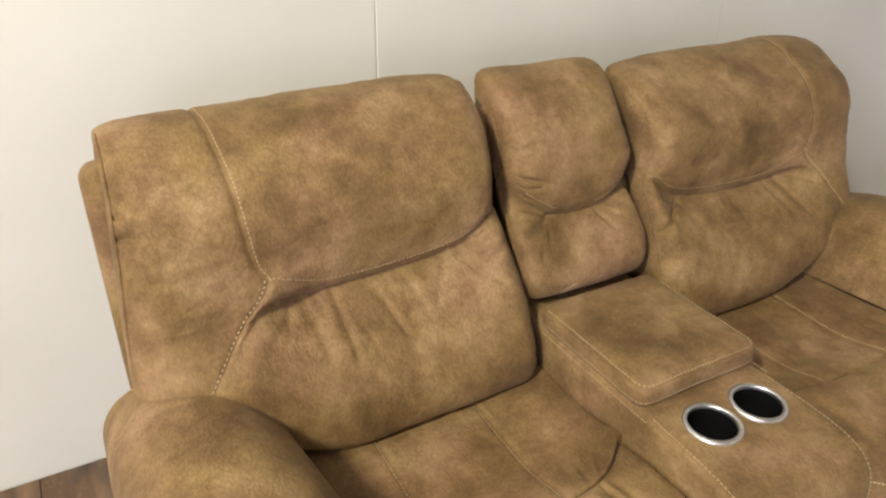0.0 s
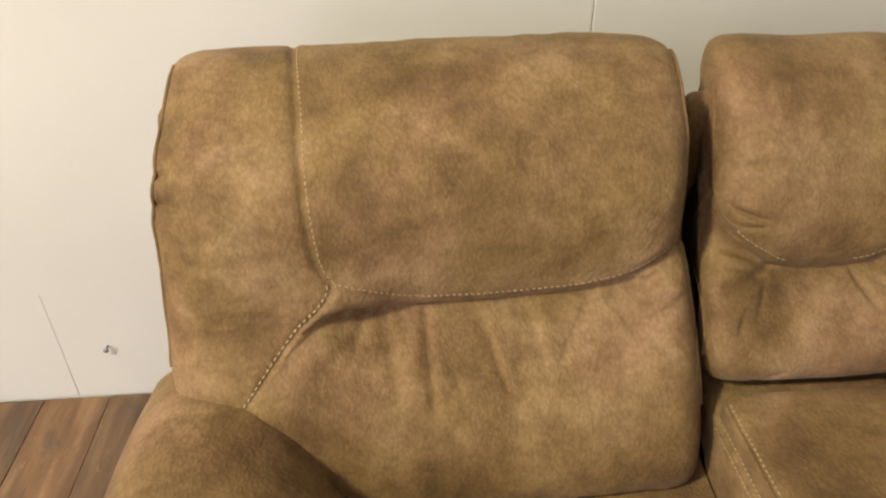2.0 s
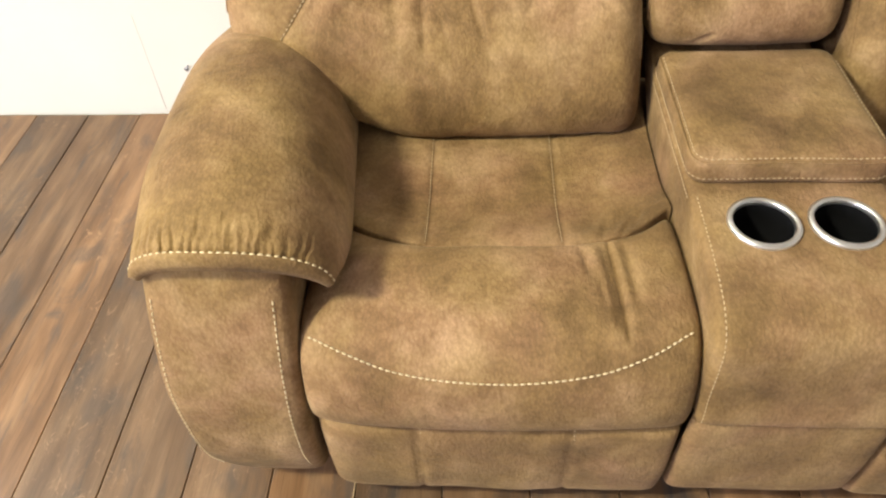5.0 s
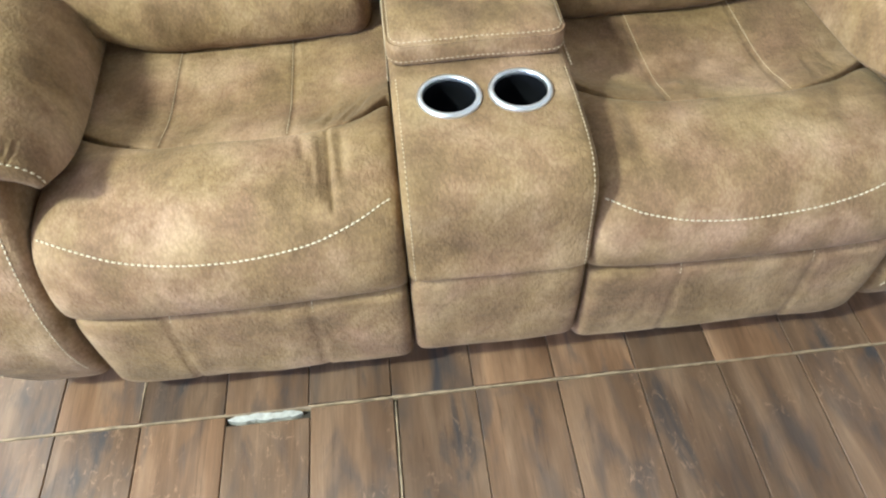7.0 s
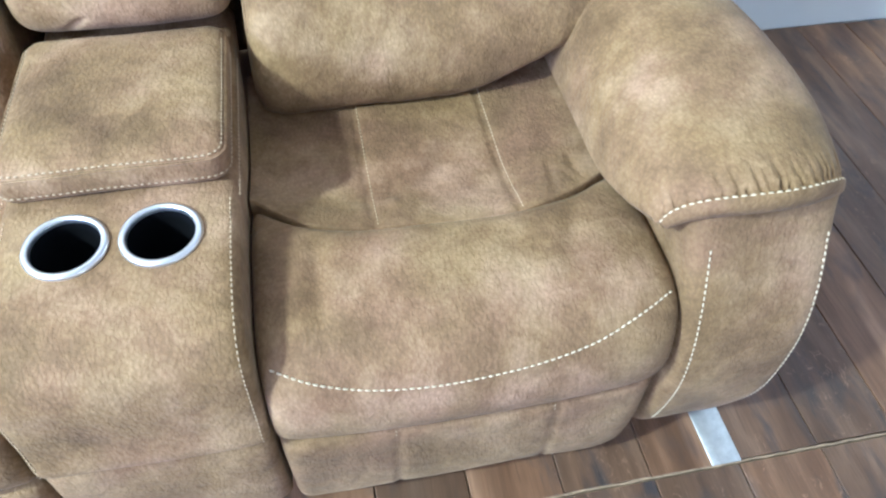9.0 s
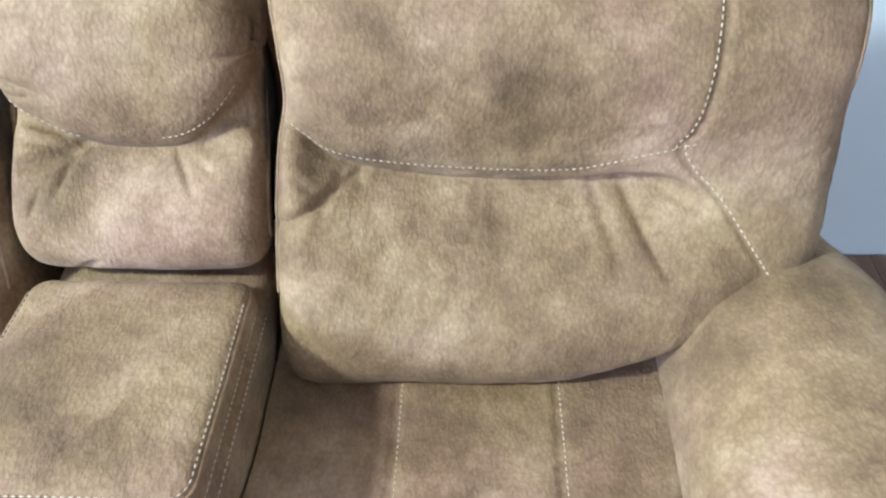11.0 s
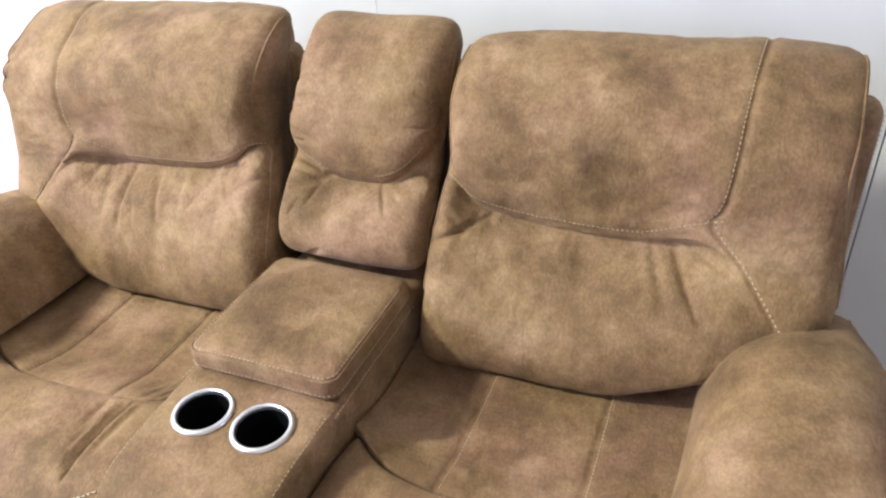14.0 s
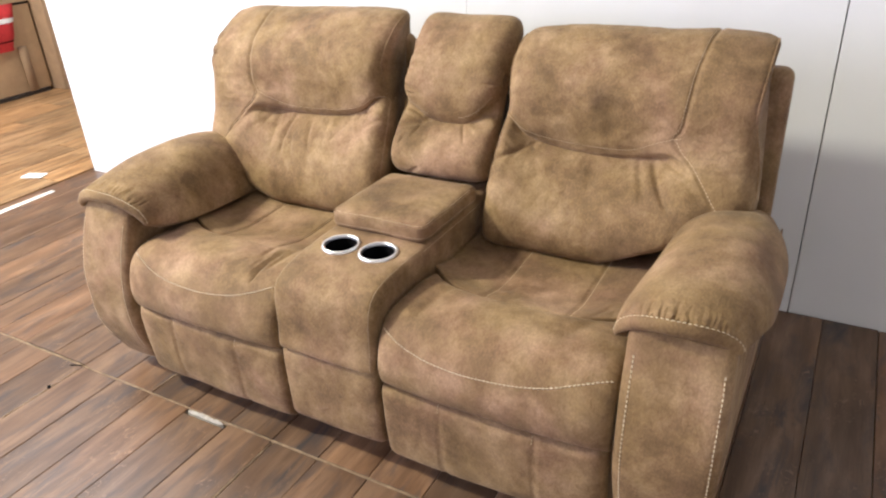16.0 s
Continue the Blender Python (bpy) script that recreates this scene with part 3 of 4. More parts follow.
def arc_v(ax, s):
    if s > 0:
        return spline([(0.155, 6.9), (0.22, 7.7), (0.30, 8.2), (0.43, 8.25), (0.56, 7.75), (0.64, 6.95), (0.70, 6.2)], ax) / 13
    return spline([(0.155, 6.1), (0.22, 7.0), (0.30, 7.65), (0.43, 7.95), (0.56, 7.6), (0.64, 6.9), (0.70, 6.2)], ax) / 13


def seat(s, folds, rear_folds):
    us = [0.4240 + 0.2770 * u for u in lens_steps(171, 0.7)]
    vs = [k / 90 for k in range(91)]
    ob = part("seat_front", grid_mesh([roll_place(s, ax, v, folds)[0] for v in vs for ax in us], len(vs), len(us), sides=True), SUEDE, loveseat, "tan suede rolled seat front")
    stitches("seat_arc_stitching", [roll_place(s, 0.165 + 0.525 * k / 90, arc_v(0.165 + 0.525 * k / 90, s), folds) for k in range(91)], ob, 0.0092, 0.0078, 0.0015, STITCH_PALE)

    def rear(ax, t):
        y = crease_y(ax) + 0.004 + t * (0.60 - crease_y(ax))
        u = (ax - 0.41) / 0.27
        z = 0.408 + 0.014 * u * u + 0.012 * t * t + 0.027 * math.exp(-(t / 0.20) ** 2) - 0.055 * math.exp(-(t / 0.013) ** 2)
        for line in (0.318, 0.528):
            z -= 0.004 * math.exp(-((ax - line) / 0.006) ** 2)
        z += 0.004 * math.sin((ax - 0.108) / 0.21 * 2 * math.pi) * 0.5
        z -= crease(rear_folds, ax, y)
        z += 0.004 * noise.noise(Vector((ax * 9, s * 9.0, t * 4)))
        return Vector((s * ax, y, z)), Vector((0, 0, 1))
    us = [0.15 + 0.54 * k / 110 for k in range(111)]
    vs = [0.12 * k / 30 for k in range(30)] + [0.12 + 0.88 * k / 60 for k in range(61)]
    pan = part("seat_panel", grid_mesh([rear(ax, t)[0] for t in vs for ax in us], len(vs), len(us)), SUEDE, loveseat, "tan suede seat panel in three sewn strips")
    for line in (0.318, 0.528):
        stitches("seat_stitching", [rear(line + 0.005, 0.05 + 0.90 * k / 40) for k in range(41)], pan)
    # leg rest panel, closed
    us = [0.4225 + 0.2735 * u for u in lens_steps(91, 0.7)]
    vs = [k / 40 for k in range(41)]
    LEG = curve_of([(0.07, 0.276), (0.030, 0.275), (0.012, 0.268), (0.006, 0.250), (0.006, 0.210), (0.007, 0.155), (0.012, 0.098), (0.019, 0.066), (0.036, 0.053), (0.09, 0.051)])
    def leg(ax, v):
        y, z = LEG(v)
        u = (ax - 0.4225) / 0.2735
        full = (1 - abs(u) ** (30 if u < 0 else 10)) ** (1 / 2.5) if abs(u) < 1 else 0.0
        y += 0.04 * (1 - full) - 0.006
        for line in (0.312, 0.541):
            y += 0.0045 * math.exp(-((ax - line) / 0.004) ** 2)
        y -= 0.004 * noise.noise(Vector((ax * 9, s * 4.0, v * 4)))
        return Vector((s * ax, y, z)), Vector((0, -1, 0))
    rest = part("leg_rest", grid_mesh([leg(ax, v)[0] for v in vs for ax in us], len(vs), len(us)), SUEDE, loveseat, "tan suede closed leg rest panel")
    for line in (0.312, 0.541):
        stitches("panel_stitching", [leg(line - 0.004, 0.22 + 0.10 * k / 8) for k in range(9)], rest)


seat(-1, [(0.265, 0.205, 0.255, 0.065, 0.010, 0.010), (0.257, 0.226, 0.248, 0.050, 0.010, 0.0035), (0.300, 0.205, 0.292, 0.150, 0.004, 0.004), (0.280, 0.150, 0.276, 0.090, 0.004, 0.004), (0.235, 0.21, 0.230, 0.10, 0.007, 0.010), (0.29, 0.19, 0.285, 0.12, 0.004, 0.012), (0.69, 0.20, 0.62, 0.13, 0.006, 0.02)],
     [(0.205, 0.300, 0.232, 0.246, 0.006, 0.0042), (0.190, 0.315, 0.212, 0.262, 0.006, 0.004), (0.245, 0.300, 0.262, 0.240, 0.005, 0.0042), (0.20, 0.33, 0.25, 0.26, 0.004, 0.010), (0.25, 0.33, 0.28, 0.27, 0.005, 0.012), (0.18, 0.42, 0.24, 0.50, -0.008, 0.03)])
seat(1, [(0.235, 0.20, 0.23, 0.08, 0.008, 0.016), (0.60, 0.21, 0.56, 0.12, 0.005, 0.016)],
     [(0.600, 0.33, 0.585, 0.25, 0.004, 0.005), (0.635, 0.34, 0.630, 0.27, 0.004, 0.005), (0.615, 0.30, 0.622, 0.25, 0.003, 0.004), (0.350, 0.300, 0.358, 0.345, 0.002, 0.006), (0.40, 0.30, 0.46, 0.42, 0.005, 0.02), (0.350, 0.282, 0.352, 0.284, -0.009, 0.010)])

# console between the seats
CUPS = ((-0.057, 0.188), (0.054, 0.189))
CONSOLE = curve_of([(0.66, 0.538), (0.54, 0.526), (0.40, 0.523), (0.28, 0.520), (0.24, 0.519), (0.20, 0.518), (0.16, 0.517), (0.12, 0.515), (0.08, 0.510), (0.045, 0.499), (0.020, 0.478), (0.008, 0.450), (0.003, 0.410), (0.000, 0.360), (-0.005, 0.322), (-0.003, 0.306), (0.010, 0.300), (0.004, 0.292), (0.001, 0.270), (0.000, 0.200), (0.003, 0.120), (0.008, 0.092), (0.025, 0.079), (0.08, 0.076)])


def console_place(x, v):
    y, z = CONSOLE(v)
    g0, g1 = CONSOLE(max(0, v - 0.01)), CONSOLE(min(1, v + 0.01))
    ty, tz = g1[0] - g0[0], g1[1] - g0[1]
    ny, nz = tz, -ty
    ln = math.hypot(ny, nz) or 1
    ny, nz = ny / ln, nz / ln
    u = x / 0.146
    full = (1 - abs(u) ** 14) ** (1 / 2.4) if abs(u) < 1 else 0.0
    d = 0.022 * (1 - full) + 0.003 * noise.noise(Vector((x * 8, 5.5, v * 9)))
    return Vector((x, y - ny * d, z - nz * d)), Vector((0, ny, nz))


us = [0.146 * u for u in lens_steps(101, 0.75)]
vs = [k / 220 for k in range(221)]
console = part("console", grid_mesh([console_place(x, v)[0] for v in vs for x in us], len(vs), len(us), sides=True, drop=lambda c: c.z > 0.4 and any((c.x - a) ** 2 + (c.y - b) ** 2 < 0.0445**2 for a, b in CUPS)), SUEDE, loveseat, "tan suede centre console")
for s in (-1, 1):
    stitches("console_stitching", [console_place(s * 0.136, (4.0 + 10.6 * k / 60) / 23) for k in range(61)], console)
    stitches("console_edge_stitching", [(Vector((s * 0.1475, 0.25 + 0.3 * k / 20, 0.512)), Vector((s, 0, 0.3)).normalized()) for k in range(21)], console)


def lathe(profile, segments=48):
    bm = bmesh.new()
    rings = [[bm.verts.new((r * math.cos(2 * math.pi * k / segments), r * math.sin(2 * math.pi * k / segments), z)) for k in range(segments)] for r, z in profile]
    for a, b in zip(rings, rings[1:]):
        for k in range(segments):
            bm.faces.new((a[k], a[(k + 1) % segments], b[(k + 1) % segments], b[k]))
    return bm, rings


for a, b in CUPS:
    bm, rings = lathe([(0.0415, 0.002), (0.0410, -0.02), (0.0395, -0.075), (0.036, -0.078), (0.001, -0.078)])
    cup = part("cup_holder", bm, CUP_BLACK, loveseat, "deep black cup holder")
    bm, _ = lathe([(0.0410, -0.004), (0.0412, 0.001), (0.0425, 0.0035), (0.0460, 0.0042), (0.0490, 0.0030), (0.0505, 0.0005), (0.0505, -0.004)])
    part("rim", bm, CHROME, cup, "bright chrome rim")
    cup.matrix_basis = pose(a, b, 0.5195, 1.0, 0, 0)

# console lid: a padded box with rounded corners, a boxing band and a softly domed top
LID_X, LID_Y0, LID_Y1 = (-0.147, 0.142), 0.266, 0.568


def lid_ring(inset, z, count=18):
    """A rounded outline of the lid, drawn in by inset, from the middle of its rear edge round."""
    r = max(0.004, 0.026 - 0.55 * inset)
    x0, x1, y0, y1 = LID_X[0] + inset, LID_X[1] - inset, LID_Y0 + inset, LID_Y1 - inset
    out = []
    for cx, cy, a0 in ((x0 + r, y1 - r, 90), (x0 + r, y0 + r, 180), (x1 - r, y0 + r, 270), (x1 - r, y1 - r, 0)):
        for k in range(9):
            a = math.radians(a0 + 90 * k / 8)
            out.append((cx + r * math.cos(a), cy + r * math.sin(a)))
    full = []
    for k, (x, y) in enumerate(out):
        nx, ny = out[(k + 1) % len(out)]
        steps = 1 if k % 9 != 8 else count
        full += [(x + (nx - x) * j / steps, y + (ny - y) * j / steps) for j in range(steps)]
    return [Vector((x, y, z + 0.0022 * noise.noise(Vector((x * 13, y * 13, 7.0))))) for x, y in full]


LID_STACK = [(0.010, 0.5225), (0.003, 0.5240), (0.0005, 0.5285), (0.0, 0.538), (0.0004, 0.550), (0.0010, 0.5570), (0.0026, 0.5592), (0.0036, 0.5588), (0.0050, 0.5612), (0.0085, 0.5645), (0.014, 0.5668),
             (0.022, 0.5684), (0.034, 0.5700), (0.050, 0.5713), (0.070, 0.5722), (0.092, 0.5727), (0.115, 0.573), (0.136, 0.573)]
bm = bmesh.new()
rings = [[bm.verts.new(p) for p in lid_ring(i, z)] for i, z in LID_STACK]
for ra, rb in zip(rings, rings[1:]):
    for k in range(len(ra)):
        bm.faces.new((ra[k], ra[(k + 1) % len(ra)], rb[(k + 1) % len(ra)], rb[k]))
bm.faces.new(rings[0][::-1])
bm.faces.new(rings[-1])
bmesh.ops.recalc_face_normals(bm, faces=bm.faces)
lid = part("lid", bm, SUEDE, console, "padded tan suede lid, closed")


def lid_way(inset, z, up):
    """The way round the lid's left, front and right sides, with its outward lean."""
    ring = lid_ring(inset, z)
    mid = Vector(((LID_X[0] + LID_X[1]) / 2, (LID_Y0 + LID_Y1) / 2, z))
    way_ = []
    for p in ring[8:-26]:
        d = p - mid
        d = Vector((d.x / 0.145, d.y / 0.151, 0))
        d = Vector((d.x if abs(d.x) > 0.8 else 0, d.y if abs(d.y) > 0.8 else 0, 0)).normalized() if max(abs(d.x), abs(d.y)) > 0.8 else d.normalized()
        way_.append((p, (d + Vector((0, 0, up))).normalized()))
    return way_


stitches("lid_stitching", lid_way(0.0070, 0.5636, 1.2), lid)
stitches("lid_side_stitching", lid_way(0.0002, 0.5330, 0.1), lid)
cord("lid_piping", lid_way(0.0022, 0.5594, 0.6), lid, 0.0019)

# arms
def pad_section(s, y, count=150):
    """One cross-section of the arm pad: upper and lower outline from the inner to the outer edge."""
    if s < 0:
        xi = spline([(0.055, 0.640), (0.16, 0.636), (0.25, 0.643), (0.36, 0.654), (0.55, 0.672), (0.66, 0.680)], y)
        xo = spline([(0.055, 0.905), (0.10, 0.916), (0.22, 0.940), (0.36, 0.950), (0.50, 0.957), (0.66, 0.958)], y)
    else:
        xi = spline([(0.055, 0.668), (0.13, 0.654), (0.25, 0.650), (0.40, 0.658), (0.55, 0.664), (0.66, 0.670)], y)
        xo = spline([(0.055, 0.908), (0.12, 0.928), (0.22, 0.942), (0.48, 0.944), (0.56, 0.934), (0.66, 0.910)], y)
    zt = spline([(0.055, 0.598), (0.12, 0.612), (0.19, 0.621), (0.32, 0.630), (0.48, 0.622), (0.56, 0.607), (0.62, 0.589), (0.67, 0.572)], y)
    zi = spline([(0.055, 0.516), (0.13, 0.488), (0.30, 0.458), (0.66, 0.43)], y)
    zo = spline([(0.055, 0.540), (0.24, 0.525), (0.48, 0.505), (0.66, 0.480)], y)
    xp = spline([(0.055, 0.79), (0.25, 0.820), (0.66, 0.870 if s < 0 else 0.842)], y)
    thick = 0.036 + 0.9 * max(0.0, y - 0.06)
    up, low = [], []
    for k in range(count + 1):
        c = -math.cos(math.pi * k / count)
        if c < 0:
            x, base, e = xp + c * (xp - xi), zi, (1 - abs(c) ** (2.2 if s < 0 else 2.2 + 0.7 * smooth(0.30, 0.55, y))) ** (1 / 1.8)
        else:
            x, base, e = xp + c * (xo - xp), zo, (1 - abs(c) ** 2.4) ** (1 / 1.8) if c < 1 else 0.0
        z = base + (zt - base) * e
        up.append((x, z + e * 0.006 * noise.noise(Vector((x * 7, y * 7, s * 2.0)))))
        low.append((x, max(base - 0.03 * e, z - thick * min(1, e * 5.0))))
    return up, low


def pad_bow(s, x, y):
    """How far the front of a pad is drawn back at its two ends."""
    u = (x - 0.79) / 0.13
    return (0.052 if s > 0 else 0.018) * min(1.3, u * u) * (1 - smooth(0.06, 0.30, y))


def arm(s):
    n = 150
    ys = [0.055, 0.058, 0.062, 0.067] + [0.067 + 0.60 * (k / 70) ** 1.2 for k in range(1, 71)]
    rng_ = random.Random(7 + s)
    tucks, x = [], 0.672
    while x < 0.905:
        tucks.append((x, rng_.uniform(0.018, 0.085), rng_.uniform(0.003, 0.009), rng_.uniform(0.0012, 0.0028), rng_.uniform(-0.22, 0.22)))
        x += rng_.uniform(0.007, 0.017)
    pts = []
    for i, y in enumerate(ys):
        up, low = pad_section(s, y)
        for x, z in up:
            if y < 0.20:
                for x0, reach, deep, wide, lean in tucks:
                    f = (y - 0.062) / reach
                    if f < 1:
                        d = x - x0 - lean * (y - 0.062) - 0.0012 * math.sin(y * 160 + x0 * 90)
                        if abs(d) < 0.012:
                            z -= deep * (1 - max(0.0, f)) ** 1.5 * math.exp(-(d / wide) ** 2)
            z -= 0.006 * math.exp(-((y - 0.064) / 0.004) ** 2) * smooth(0.645, 0.67, x)
            pts.append(Vector((s * x, y + pad_bow(s, x, y), z)))
        for x, z in low[::-1]:
            pts.append(Vector((s * x, y + 0.004 + pad_bow(s, x, y), z)))
        pts.append(pts[-(2 * n + 2)].copy())
    pad = part("arm_pad", grid_mesh(pts, len(ys), 2 * n + 3), SUEDE, loveseat, "padded tan suede arm rest, gathered at the front")
    up, low = pad_section(s, 0.055)
    rows = []
    for f, dy in ((0.0, 0.0), (0.15, -0.004), (0.5, -0.005), (0.85, -0.002), (1.0, 0.006)):
        rows += [Vector((s * a[0], 0.055 + dy + pad_bow(s, a[0], 0.055), a[1] * (1 - f) + b[1] * f)) for a, b in zip(up, low)]
    part("arm_lip", grid_mesh(rows, 5, n + 1), SUEDE, pad, "narrow stitched lip of the arm rest")
    line = [(Vector((s * x, 0.057 + pad_bow(s, x, 0.055), z - 0.002)), Vector((0, -0.75, 0.66))) for x, z in up[4:-3]]
    stitches("arm_stitching", line, pad, 0.0100, 0.0080, 0.0019, STITCH_PALE)

    # the upright front of the arm and its outer side
    zs = [0.060 + 0.495 * k / 60 for k in range(61)]
    pts = []
    FRONT = [(0.06, 0.045), (0.10, 0.028), (0.17, 0.008), (0.25, 0.000), (0.34, 0.006), (0.42, 0.026), (0.50, 0.056), (0.56, 0.078)]
    def section(z, k, count):
        xi = spline([(0.06, 0.715), (0.20, 0.706), (0.40, 0.702), (0.53, 0.700)], z)
        xo = spline([(0.06, 0.868), (0.12, 0.892), (0.25, 0.905), (0.45, 0.905), (0.53, 0.900)], z)
        y0 = spline(FRONT, z)
        u = -1 + 2 * k / count
        u = math.copysign(1 - (1 - abs(u)) ** 1.7, u)
        d = (1 - abs(u) ** 7) ** (1 / 2.6) if abs(u) < 1 else 0.0
        x = (xi + xo) / 2 + u * (xo - xi) / 2
        return Vector((s * x, y0 + 0.035 * (1 - d) + 0.003 * noise.noise(Vector((x * 9, z * 9, s * 8.0))), z))
    for z in zs:
        row = [section(z, k, 50) for k in range(51)]
        pts += [Vector((row[0].x, 0.34, z))] + row + [Vector((row[-1].x, 0.80, min(z, 0.47)))]
    post = part("arm_front", grid_mesh(pts, len(zs), 53), SUEDE, loveseat, "tan suede arm front with curved profile")
    for k in (10, 42):
        stitches("arm_front_stitching", [(section(0.12 + 0.38 * j / 40, k, 50), Vector((0, -1, 0))) for j in range(41)], post, 0.010, 0.0074, 0.0013, STITCH_PALE)


arm(-1)
arm(1)
part("back_support", rounded_box(-0.175, 0.175, 0.785, 0.82, 0.36, 0.905, 0.015, 3), SUEDE, loveseat, "tan suede rear panel behind the console")
# hidden base that carries the cushions, on four glides
part("base_frame", rounded_box(-0.86, 0.86, 0.07, 0.82, 0.055, 0.35, 0.01, 2), SEAM, loveseat, "dark under-frame")
for x in (-0.78, 0.78):
    for y in (0.12, 0.76):
        bm, _ = lathe([(0.0, 0.0), (0.028, 0.0), (0.030, 0.006), (0.026, 0.06), (0.0, 0.06)], 20)
        foot = part("glide", bm, CUP_BLACK, loveseat, "black plastic glide")
        foot.location = (x, y, 0.0)

# ---- clutter on wall and floor ----
WIDTH, JOINT = 0.1565, -0.0370
bm, _ = lathe([(0.0, 0.0), (0.0065, 0.0), (0.0065, 0.003), (0.002, 0.004), (0.002, 0.022), (0.0, 0.022)], 14)
nail = tagged(part("nail", bm, NAIL), "small steel nail in the white wall", "nail")
nail.matrix_basis = pose(-1.266, WALL_L - 0.016, 0.153, -80, 0, 0)
# faint panel seam: its shade is a thin grey strip laid on the wall
tagged(part("low_seam_line", rounded_box(-1.3732, -1.3720, WALL_L - 0.0006, WALL_L + 0.004, 0.0, 0.31, 0), plain("seam_line_shade", (0.42, 0.41, 0.42), 0.9)), "thin grey shade line of a faint panel seam, low on the wall", "crack")
strip = tagged(part("floor_strip", rounded_box(0.848, 0.903, -0.033, 0.25, -0.012, 0.0012, 0.0006, 1), METAL), "worn metal transition strip in the floor", "floor strip")


def ragged(name, x0, x1, y0, y1, z0, z1, step, wild, seed, mat):
    """A low strip along x whose two long edges are broken unevenly."""
    bm = bmesh.new()
    count = int((x1 - x0) / step)
    rows = []
    for k in range(count + 1):
        x = x0 + (x1 - x0) * k / count
        w0 = wild * noise.noise(Vector((x * 38, seed, 1.0))) + 0.5 * wild * noise.noise(Vector((x * 140, seed, 5.0)))
        w1 = wild * noise.noise(Vector((x * 30, seed, 9.0))) + 0.5 * wild * noise.noise(Vector((x * 150, seed, 4.0)))
        taper = min(1.0, 0.15 + min(k, count - k) / 5.0)
        c, h = (y0 + y1) / 2, (y1 - y0) / 2 * taper
        a, b = c - h + w0 * taper, max(c + h + w1 * taper, c - h + w0 * taper + 0.0006)
        rows.append([bm.verts.new(q) for q in ((x, a - 0.002, z0), (x, a, z1), (x, b, z1), (x, b + 0.002, z0))])
    for p, q in zip(rows, rows[1:]):
        for k in range(3):
            bm.faces.new((p[k], q[k], q[k + 1], p[k + 1]))
        bm.faces.new((p[3], q[3], q[0], p[0]))
    bm.faces.new(rows[0])
    bm.faces.new(rows[-1])
    bmesh.ops.recalc_face_normals(bm, faces=bm.faces)
    return part(name, bm, mat, smooth=False)


RAW = plain("raw_plank_core", (0.25, 0.18, 0.11), 0.85, grain=0.45, scale=30)
tagged(ragged("floor_chip", -0.508, -0.370, JOINT - 0.013, JOINT + 0.000, -0.0132, -0.0022, 0.004, 0.0045, 3.0, plain("bare_board", (0.34, 0.315, 0.28), 0.9, grain=0.3, scale=60)), "pale exposed underlay at a chipped plank end", "floor chip")
tagged(ragged("joint_filler", -2.48, 3.5, JOINT + 0.0018, JOINT + 0.0055, -0.0133, -0.0012, 0.012, 0.0024, 8.0, RAW), "pale raw plank ends along the floor joint", "floor joint", kind="structure")
splinter = tagged(part("wood_splinter", rounded_box(-0.022, 0.022, -0.0022, 0.0022, 0.0, 0.003, 0.0012, 1), CUP_BLACK), "thin dark wood splinter lying on the floor", "splinter")
splinter.matrix_basis = pose(-1.005, -0.044, 0.0006, 0, 0, 24)
knot = tagged(part("dirt_crumb", rounded_box(-0.009, 0.009, -0.005, 0.005, 0.0, 0.004, 0.002, 2), CUP_BLACK), "small dark crumb of dirt on the planks", "dirt")
knot.matrix_basis = pose(-0.985, -0.156, 0.0006, 0, 0, -35)
tagged(part("paint_streak", rounded_box(-2.487, -2.452, 0.55, 0.90, -0.012, 0.0008, 0.0004, 1), CHIP_WHITE), "white paint streak along the plank edge", "paint streak")


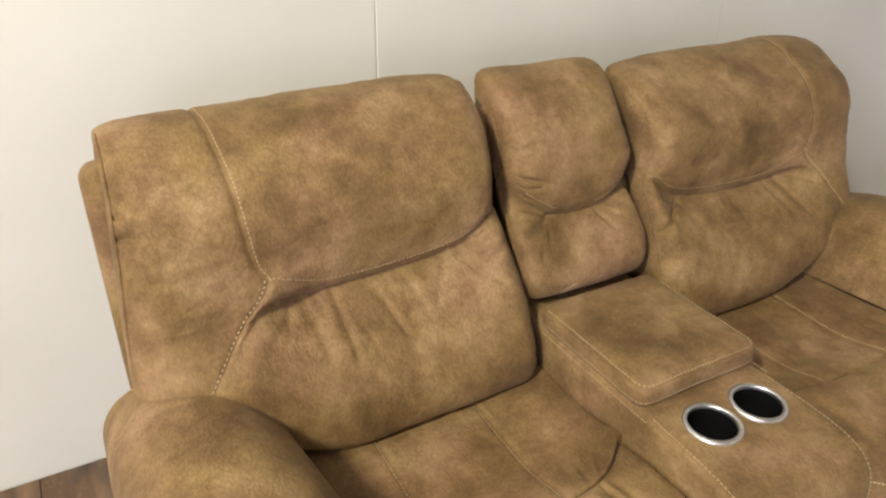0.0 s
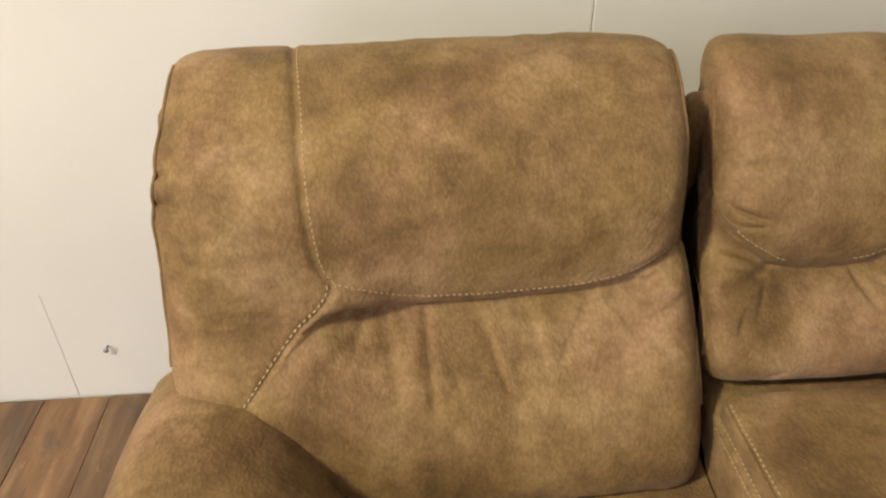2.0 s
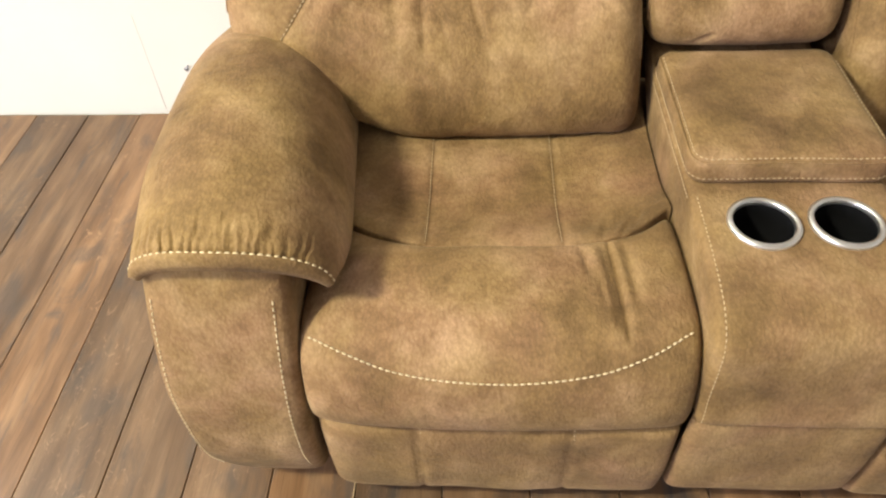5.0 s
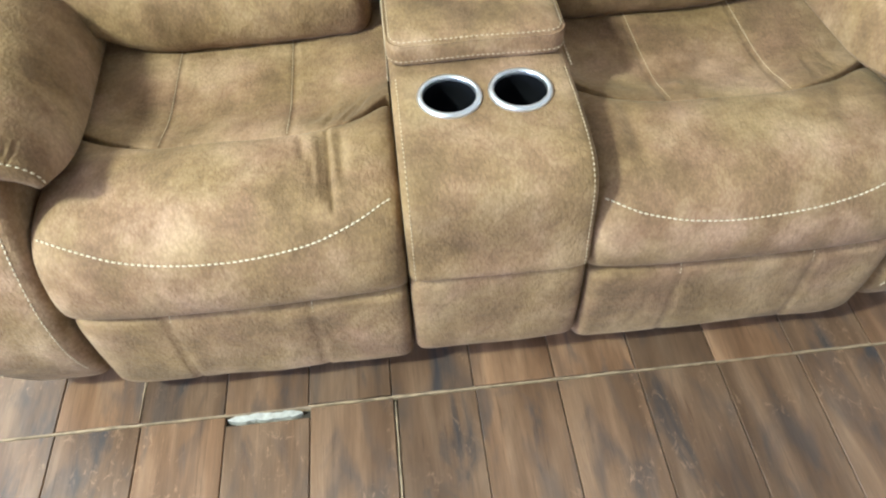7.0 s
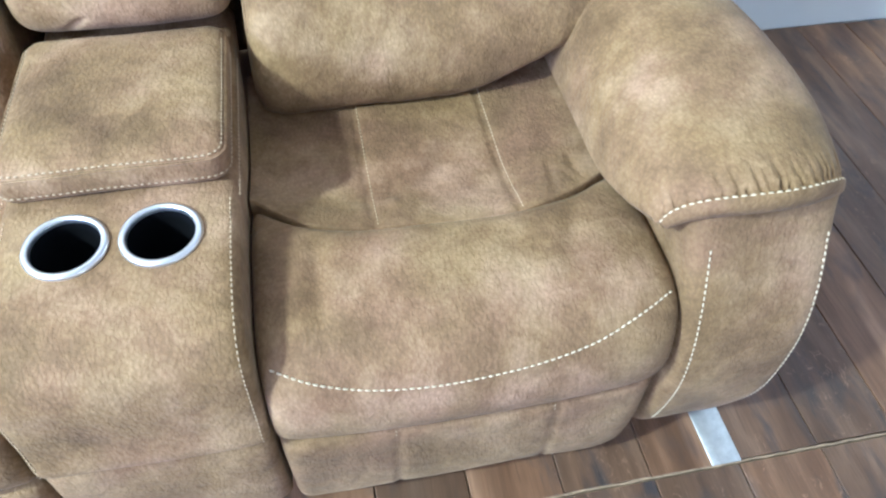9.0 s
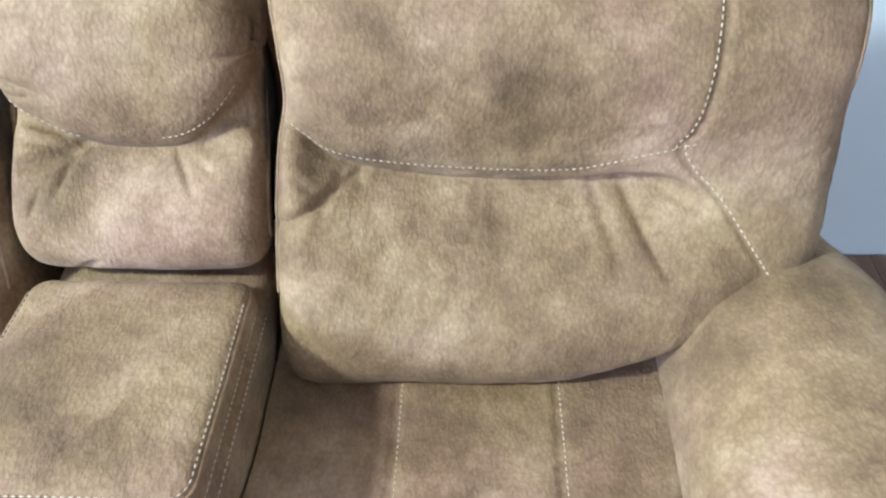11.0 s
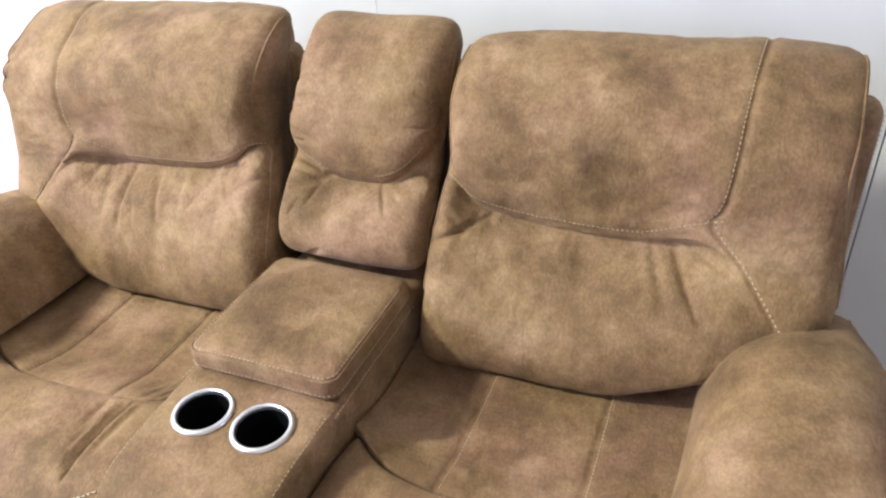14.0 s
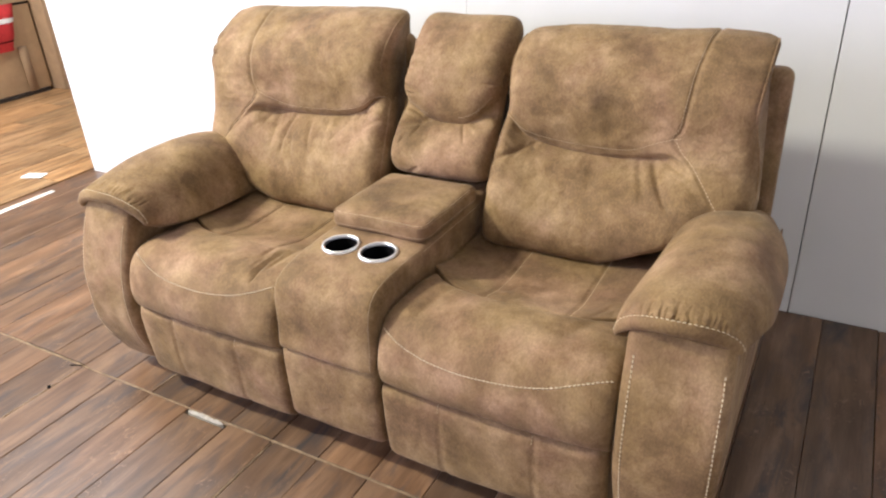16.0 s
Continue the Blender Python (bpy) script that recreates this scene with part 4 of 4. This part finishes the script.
# ---- cartons ----
def carton(name, x0, x1, y0, y1, z0, z1, turn, mat, label, tape=None, band=False, card_label=None):
    """A shut carton on its pallet foot: x1 is the face towards the loveseat."""
    root = tagged(new(name), label, "carton")
    cx, cy = (x0 + x1) / 2, (y0 + y1) / 2
    hx, hy, h = (x1 - x0) / 2, (y1 - y0) / 2, z1 - z0
    bm = rounded_box(-hx, hx, -hy, hy, 0, h, 0.008, 2)
    for v in bm.verts:
        v.co.x += 0.012 * noise.noise(Vector((v.co.y * 3, v.co.z * 3, cx)))
    part("box", bm, mat, root)
    part("flap", rounded_box(-hx - 0.002, hx + 0.002, -hy - 0.002, -0.004, h, h + 0.006, 0.002, 1), mat, root)
    part("flap", rounded_box(-hx - 0.002, hx + 0.002, 0.004, hy + 0.002, h, h + 0.006, 0.002, 1), mat, root)
    if tape:
        a, b, t0, t1 = tape
        part("tape", rounded_box(hx + 0.012, hx + 0.0145, a - cy, b - cy, t0 - z0, t1 - z0, 0, 1), CARD_SHADE_TAPE, root, "brown packing tape")
    if band:
        part("strap", rounded_box(hx + 0.010, hx + 0.016, -hy, hy, 0.62, 0.636, 0.002, 1), CUP_BLACK, root, "dark plastic strap")
    if card_label:
        a, b, t0, t1 = card_label
        paper = part("shipping_label", rounded_box(hx + 0.012, hx + 0.014, a - cy, b - cy, t0 - z0, t1 - z0, 0, 1), WHITE_MARK, root, "small white label")
        for k in range(3):
            zz = t1 - z0 - 0.025 - 0.024 * k
            part("label_bar", rounded_box(hx + 0.014, hx + 0.0148, a - cy + 0.012, b - cy - 0.014 - 0.01 * k, zz - 0.005, zz, 0, 1), CUP_BLACK, paper, "dark printed bar")
    root.matrix_basis = pose(cx, cy, z0, 0, 0, turn)
    return root


# assumed pallet; shade of the gap under the carton is put into its colour
def pallet(x0, x1, y0, y1):
    root = tagged(new("pallet"), "low pallet under the cartons, darkened for the shaded gap", "pallet")
    for k in range(5):
        y = y0 + (y1 - y0) * k / 4
        part("board", rounded_box(x0, x1, y - 0.05, y + 0.05, 0.022, 0.03, 0.002, 1), SUBFLOOR, root)
    for x in (x0 + 0.05, (x0 + x1) / 2, x1 - 0.05):
        part("runner", rounded_box(x - 0.045, x + 0.045, y0 - 0.05, y1 + 0.05, 0.001, 0.0215, 0.002, 1), SUBFLOOR, root)
    return root


pallet(-5.45, -4.44, 1.55, 2.22)
carton("cardboard_carton", -5.45, -4.45, 1.47, 2.29, 0.03, 1.25, 0, CARD, "large tan cardboard carton on a pallet", (2.10, 2.17, 0.03, 0.36), True)
carton("cardboard_carton", -5.1, -4.32, 2.31, 3.3, 0.0, 1.1, 0, CARD_SHADE_TAPE, "cardboard carton, coloured darker for shade, with a small white label", None, False, (2.48, 2.57, 0.56, 0.68))

# a red cloth bag hanging on the tan carton
bag = tagged(new("cloth_bag"), "red fabric bag with a white band hanging on a carton", "bag")


def bag_sheet(z0, z1, lift):
    pts = []
    for i in range(13):
        for j in range(25):
            y, z = 1.66 + 0.41 * j / 24 + 0.30 * (z0 + (z1 - z0) * i / 12 - 0.35), z0 + (z1 - z0) * i / 12
            e = (1 - abs(2 * j / 24 - 1) ** 6) ** 0.5 if 0 < j < 24 else 0.0
            pts.append(Vector((-4.433 + 0.05 * e * (0.35 + 0.65 * math.sin(math.pi * (0.08 + 0.84 * (z - 0.35) / 0.32))) + lift + 0.012 * noise.noise(Vector((y * 12, z * 9, 4))), y + 0.012 * noise.noise(Vector((z * 8, 2, 1))), z)))
    return grid_mesh(pts, 13, 25)


part("cloth", bag_sheet(0.35, 0.67, 0.0), RED, bag, "wrinkled red fabric")
part("band", bag_sheet(0.545, 0.578, 0.003), WHITE_MARK, bag, "white printed band")
part("hem", bag_sheet(0.415, 0.424, 0.003), CUP_BLACK, bag, "dark hem line")

# a scrap of paper on the honey planks
bm = grid_mesh([Vector((-0.06 + 0.12 * j / 8, -0.035 + 0.07 * i / 5, 0.003 + 0.008 * abs(noise.noise(Vector((j * 0.5, i * 0.6, 2)))))) for i in range(6) for j in range(9)], 6, 9)
scrap = tagged(part("paper_scrap", bm, WHITE_MARK), "crumpled white paper scrap on the honey floor", "paper")
scrap.matrix_basis = pose(-2.77, 0.995, 0.0, 0, 0, 18)

# ---- floor planks ----


def plank_mesh(w, length):
    bm = bmesh.new()
    b, h = 0.0014, 0.0125
    prof = [(-w / 2, -h), (-w / 2, -b), (-w / 2 + b, 0), (w / 2 - b, 0), (w / 2, -b), (w / 2, -h)]
    a = [bm.verts.new((x, 0, z)) for x, z in prof]
    c = [bm.verts.new((x, length, z)) for x, z in prof]
    for k in range(5):
        bm.faces.new((a[k], a[k + 1], c[k + 1], c[k]))
    bm.faces.new(a[::-1])
    bm.faces.new(c)
    bmesh.ops.recalc_face_normals(bm, faces=bm.faces)
    me = bpy.data.meshes.new("plank")
    bm.to_mesh(me)
    bm.free()
    return me


rng = random.Random(4)
meshes = {}


def lay(x, y0, y1, mat, w, gap=0.0016):
    key = (round(y1 - y0, 2), mat.name, w)
    if key not in meshes:
        meshes[key] = plank_mesh(w - gap, key[0] - gap)
        meshes[key].materials.append(mat)
    ob = new("plank", meshes[key])
    ob.parent = floor
    ob.matrix_basis = pose(x, y0, rng.uniform(-0.0008, 0.0006), 0, 0, rng.uniform(-0.05, 0.05))


for k in range(-15, 24):
    x = -0.1235 + k * WIDTH
    if -2.50 < x < 3.5:
        uneven = rng.uniform(-0.003, 0.004)
        lay(x, JOINT + 0.006 + uneven, 1.19, PLANK, WIDTH)
        y = JOINT
        while y > -4.19:
            ln = rng.choice((1.22, 1.22, 0.61)) if y < JOINT else rng.choice((1.22, 0.86, 0.61))
            ln = y + 4.195 if y - ln < -4.0 else ln
            trim_ = 0.006 if k == 0 else 0.0
            lay(x + 0.003 + trim_ / 2, y - ln, y - ((0.019 if k == -2 else rng.uniform(0.0, 0.004)) if y == JOINT else 0.0), PLANK, WIDTH - trim_)
            y -= ln
for x, y0, y1 in ((-0.1955, JOINT - 1.3, JOINT - 0.004), (-0.6735, JOINT + 0.012, 0.5), (-0.983, JOINT - 0.8, JOINT - 0.01)):
    edge_ = ragged("raw_edge", y0, y1, -0.0013, 0.0013, -0.013, 0.0006, 0.012, 0.0011, x * 50, RAW)
    edge_.parent = floor
    edge_.matrix_basis = pose(x, 0, 0, 0, 0, 90)
for k in range(22):
    x = -2.66 - k * 0.19
    y = 4.995
    while y > -4.19:
        ln = rng.choice((1.8, 1.2, 2.2))
        ln = y + 4.195 if y - ln < -3.9 else ln
        lay(x, y - ln, y, PLANK_LIGHT, 0.19, 0.004)
        y -= ln
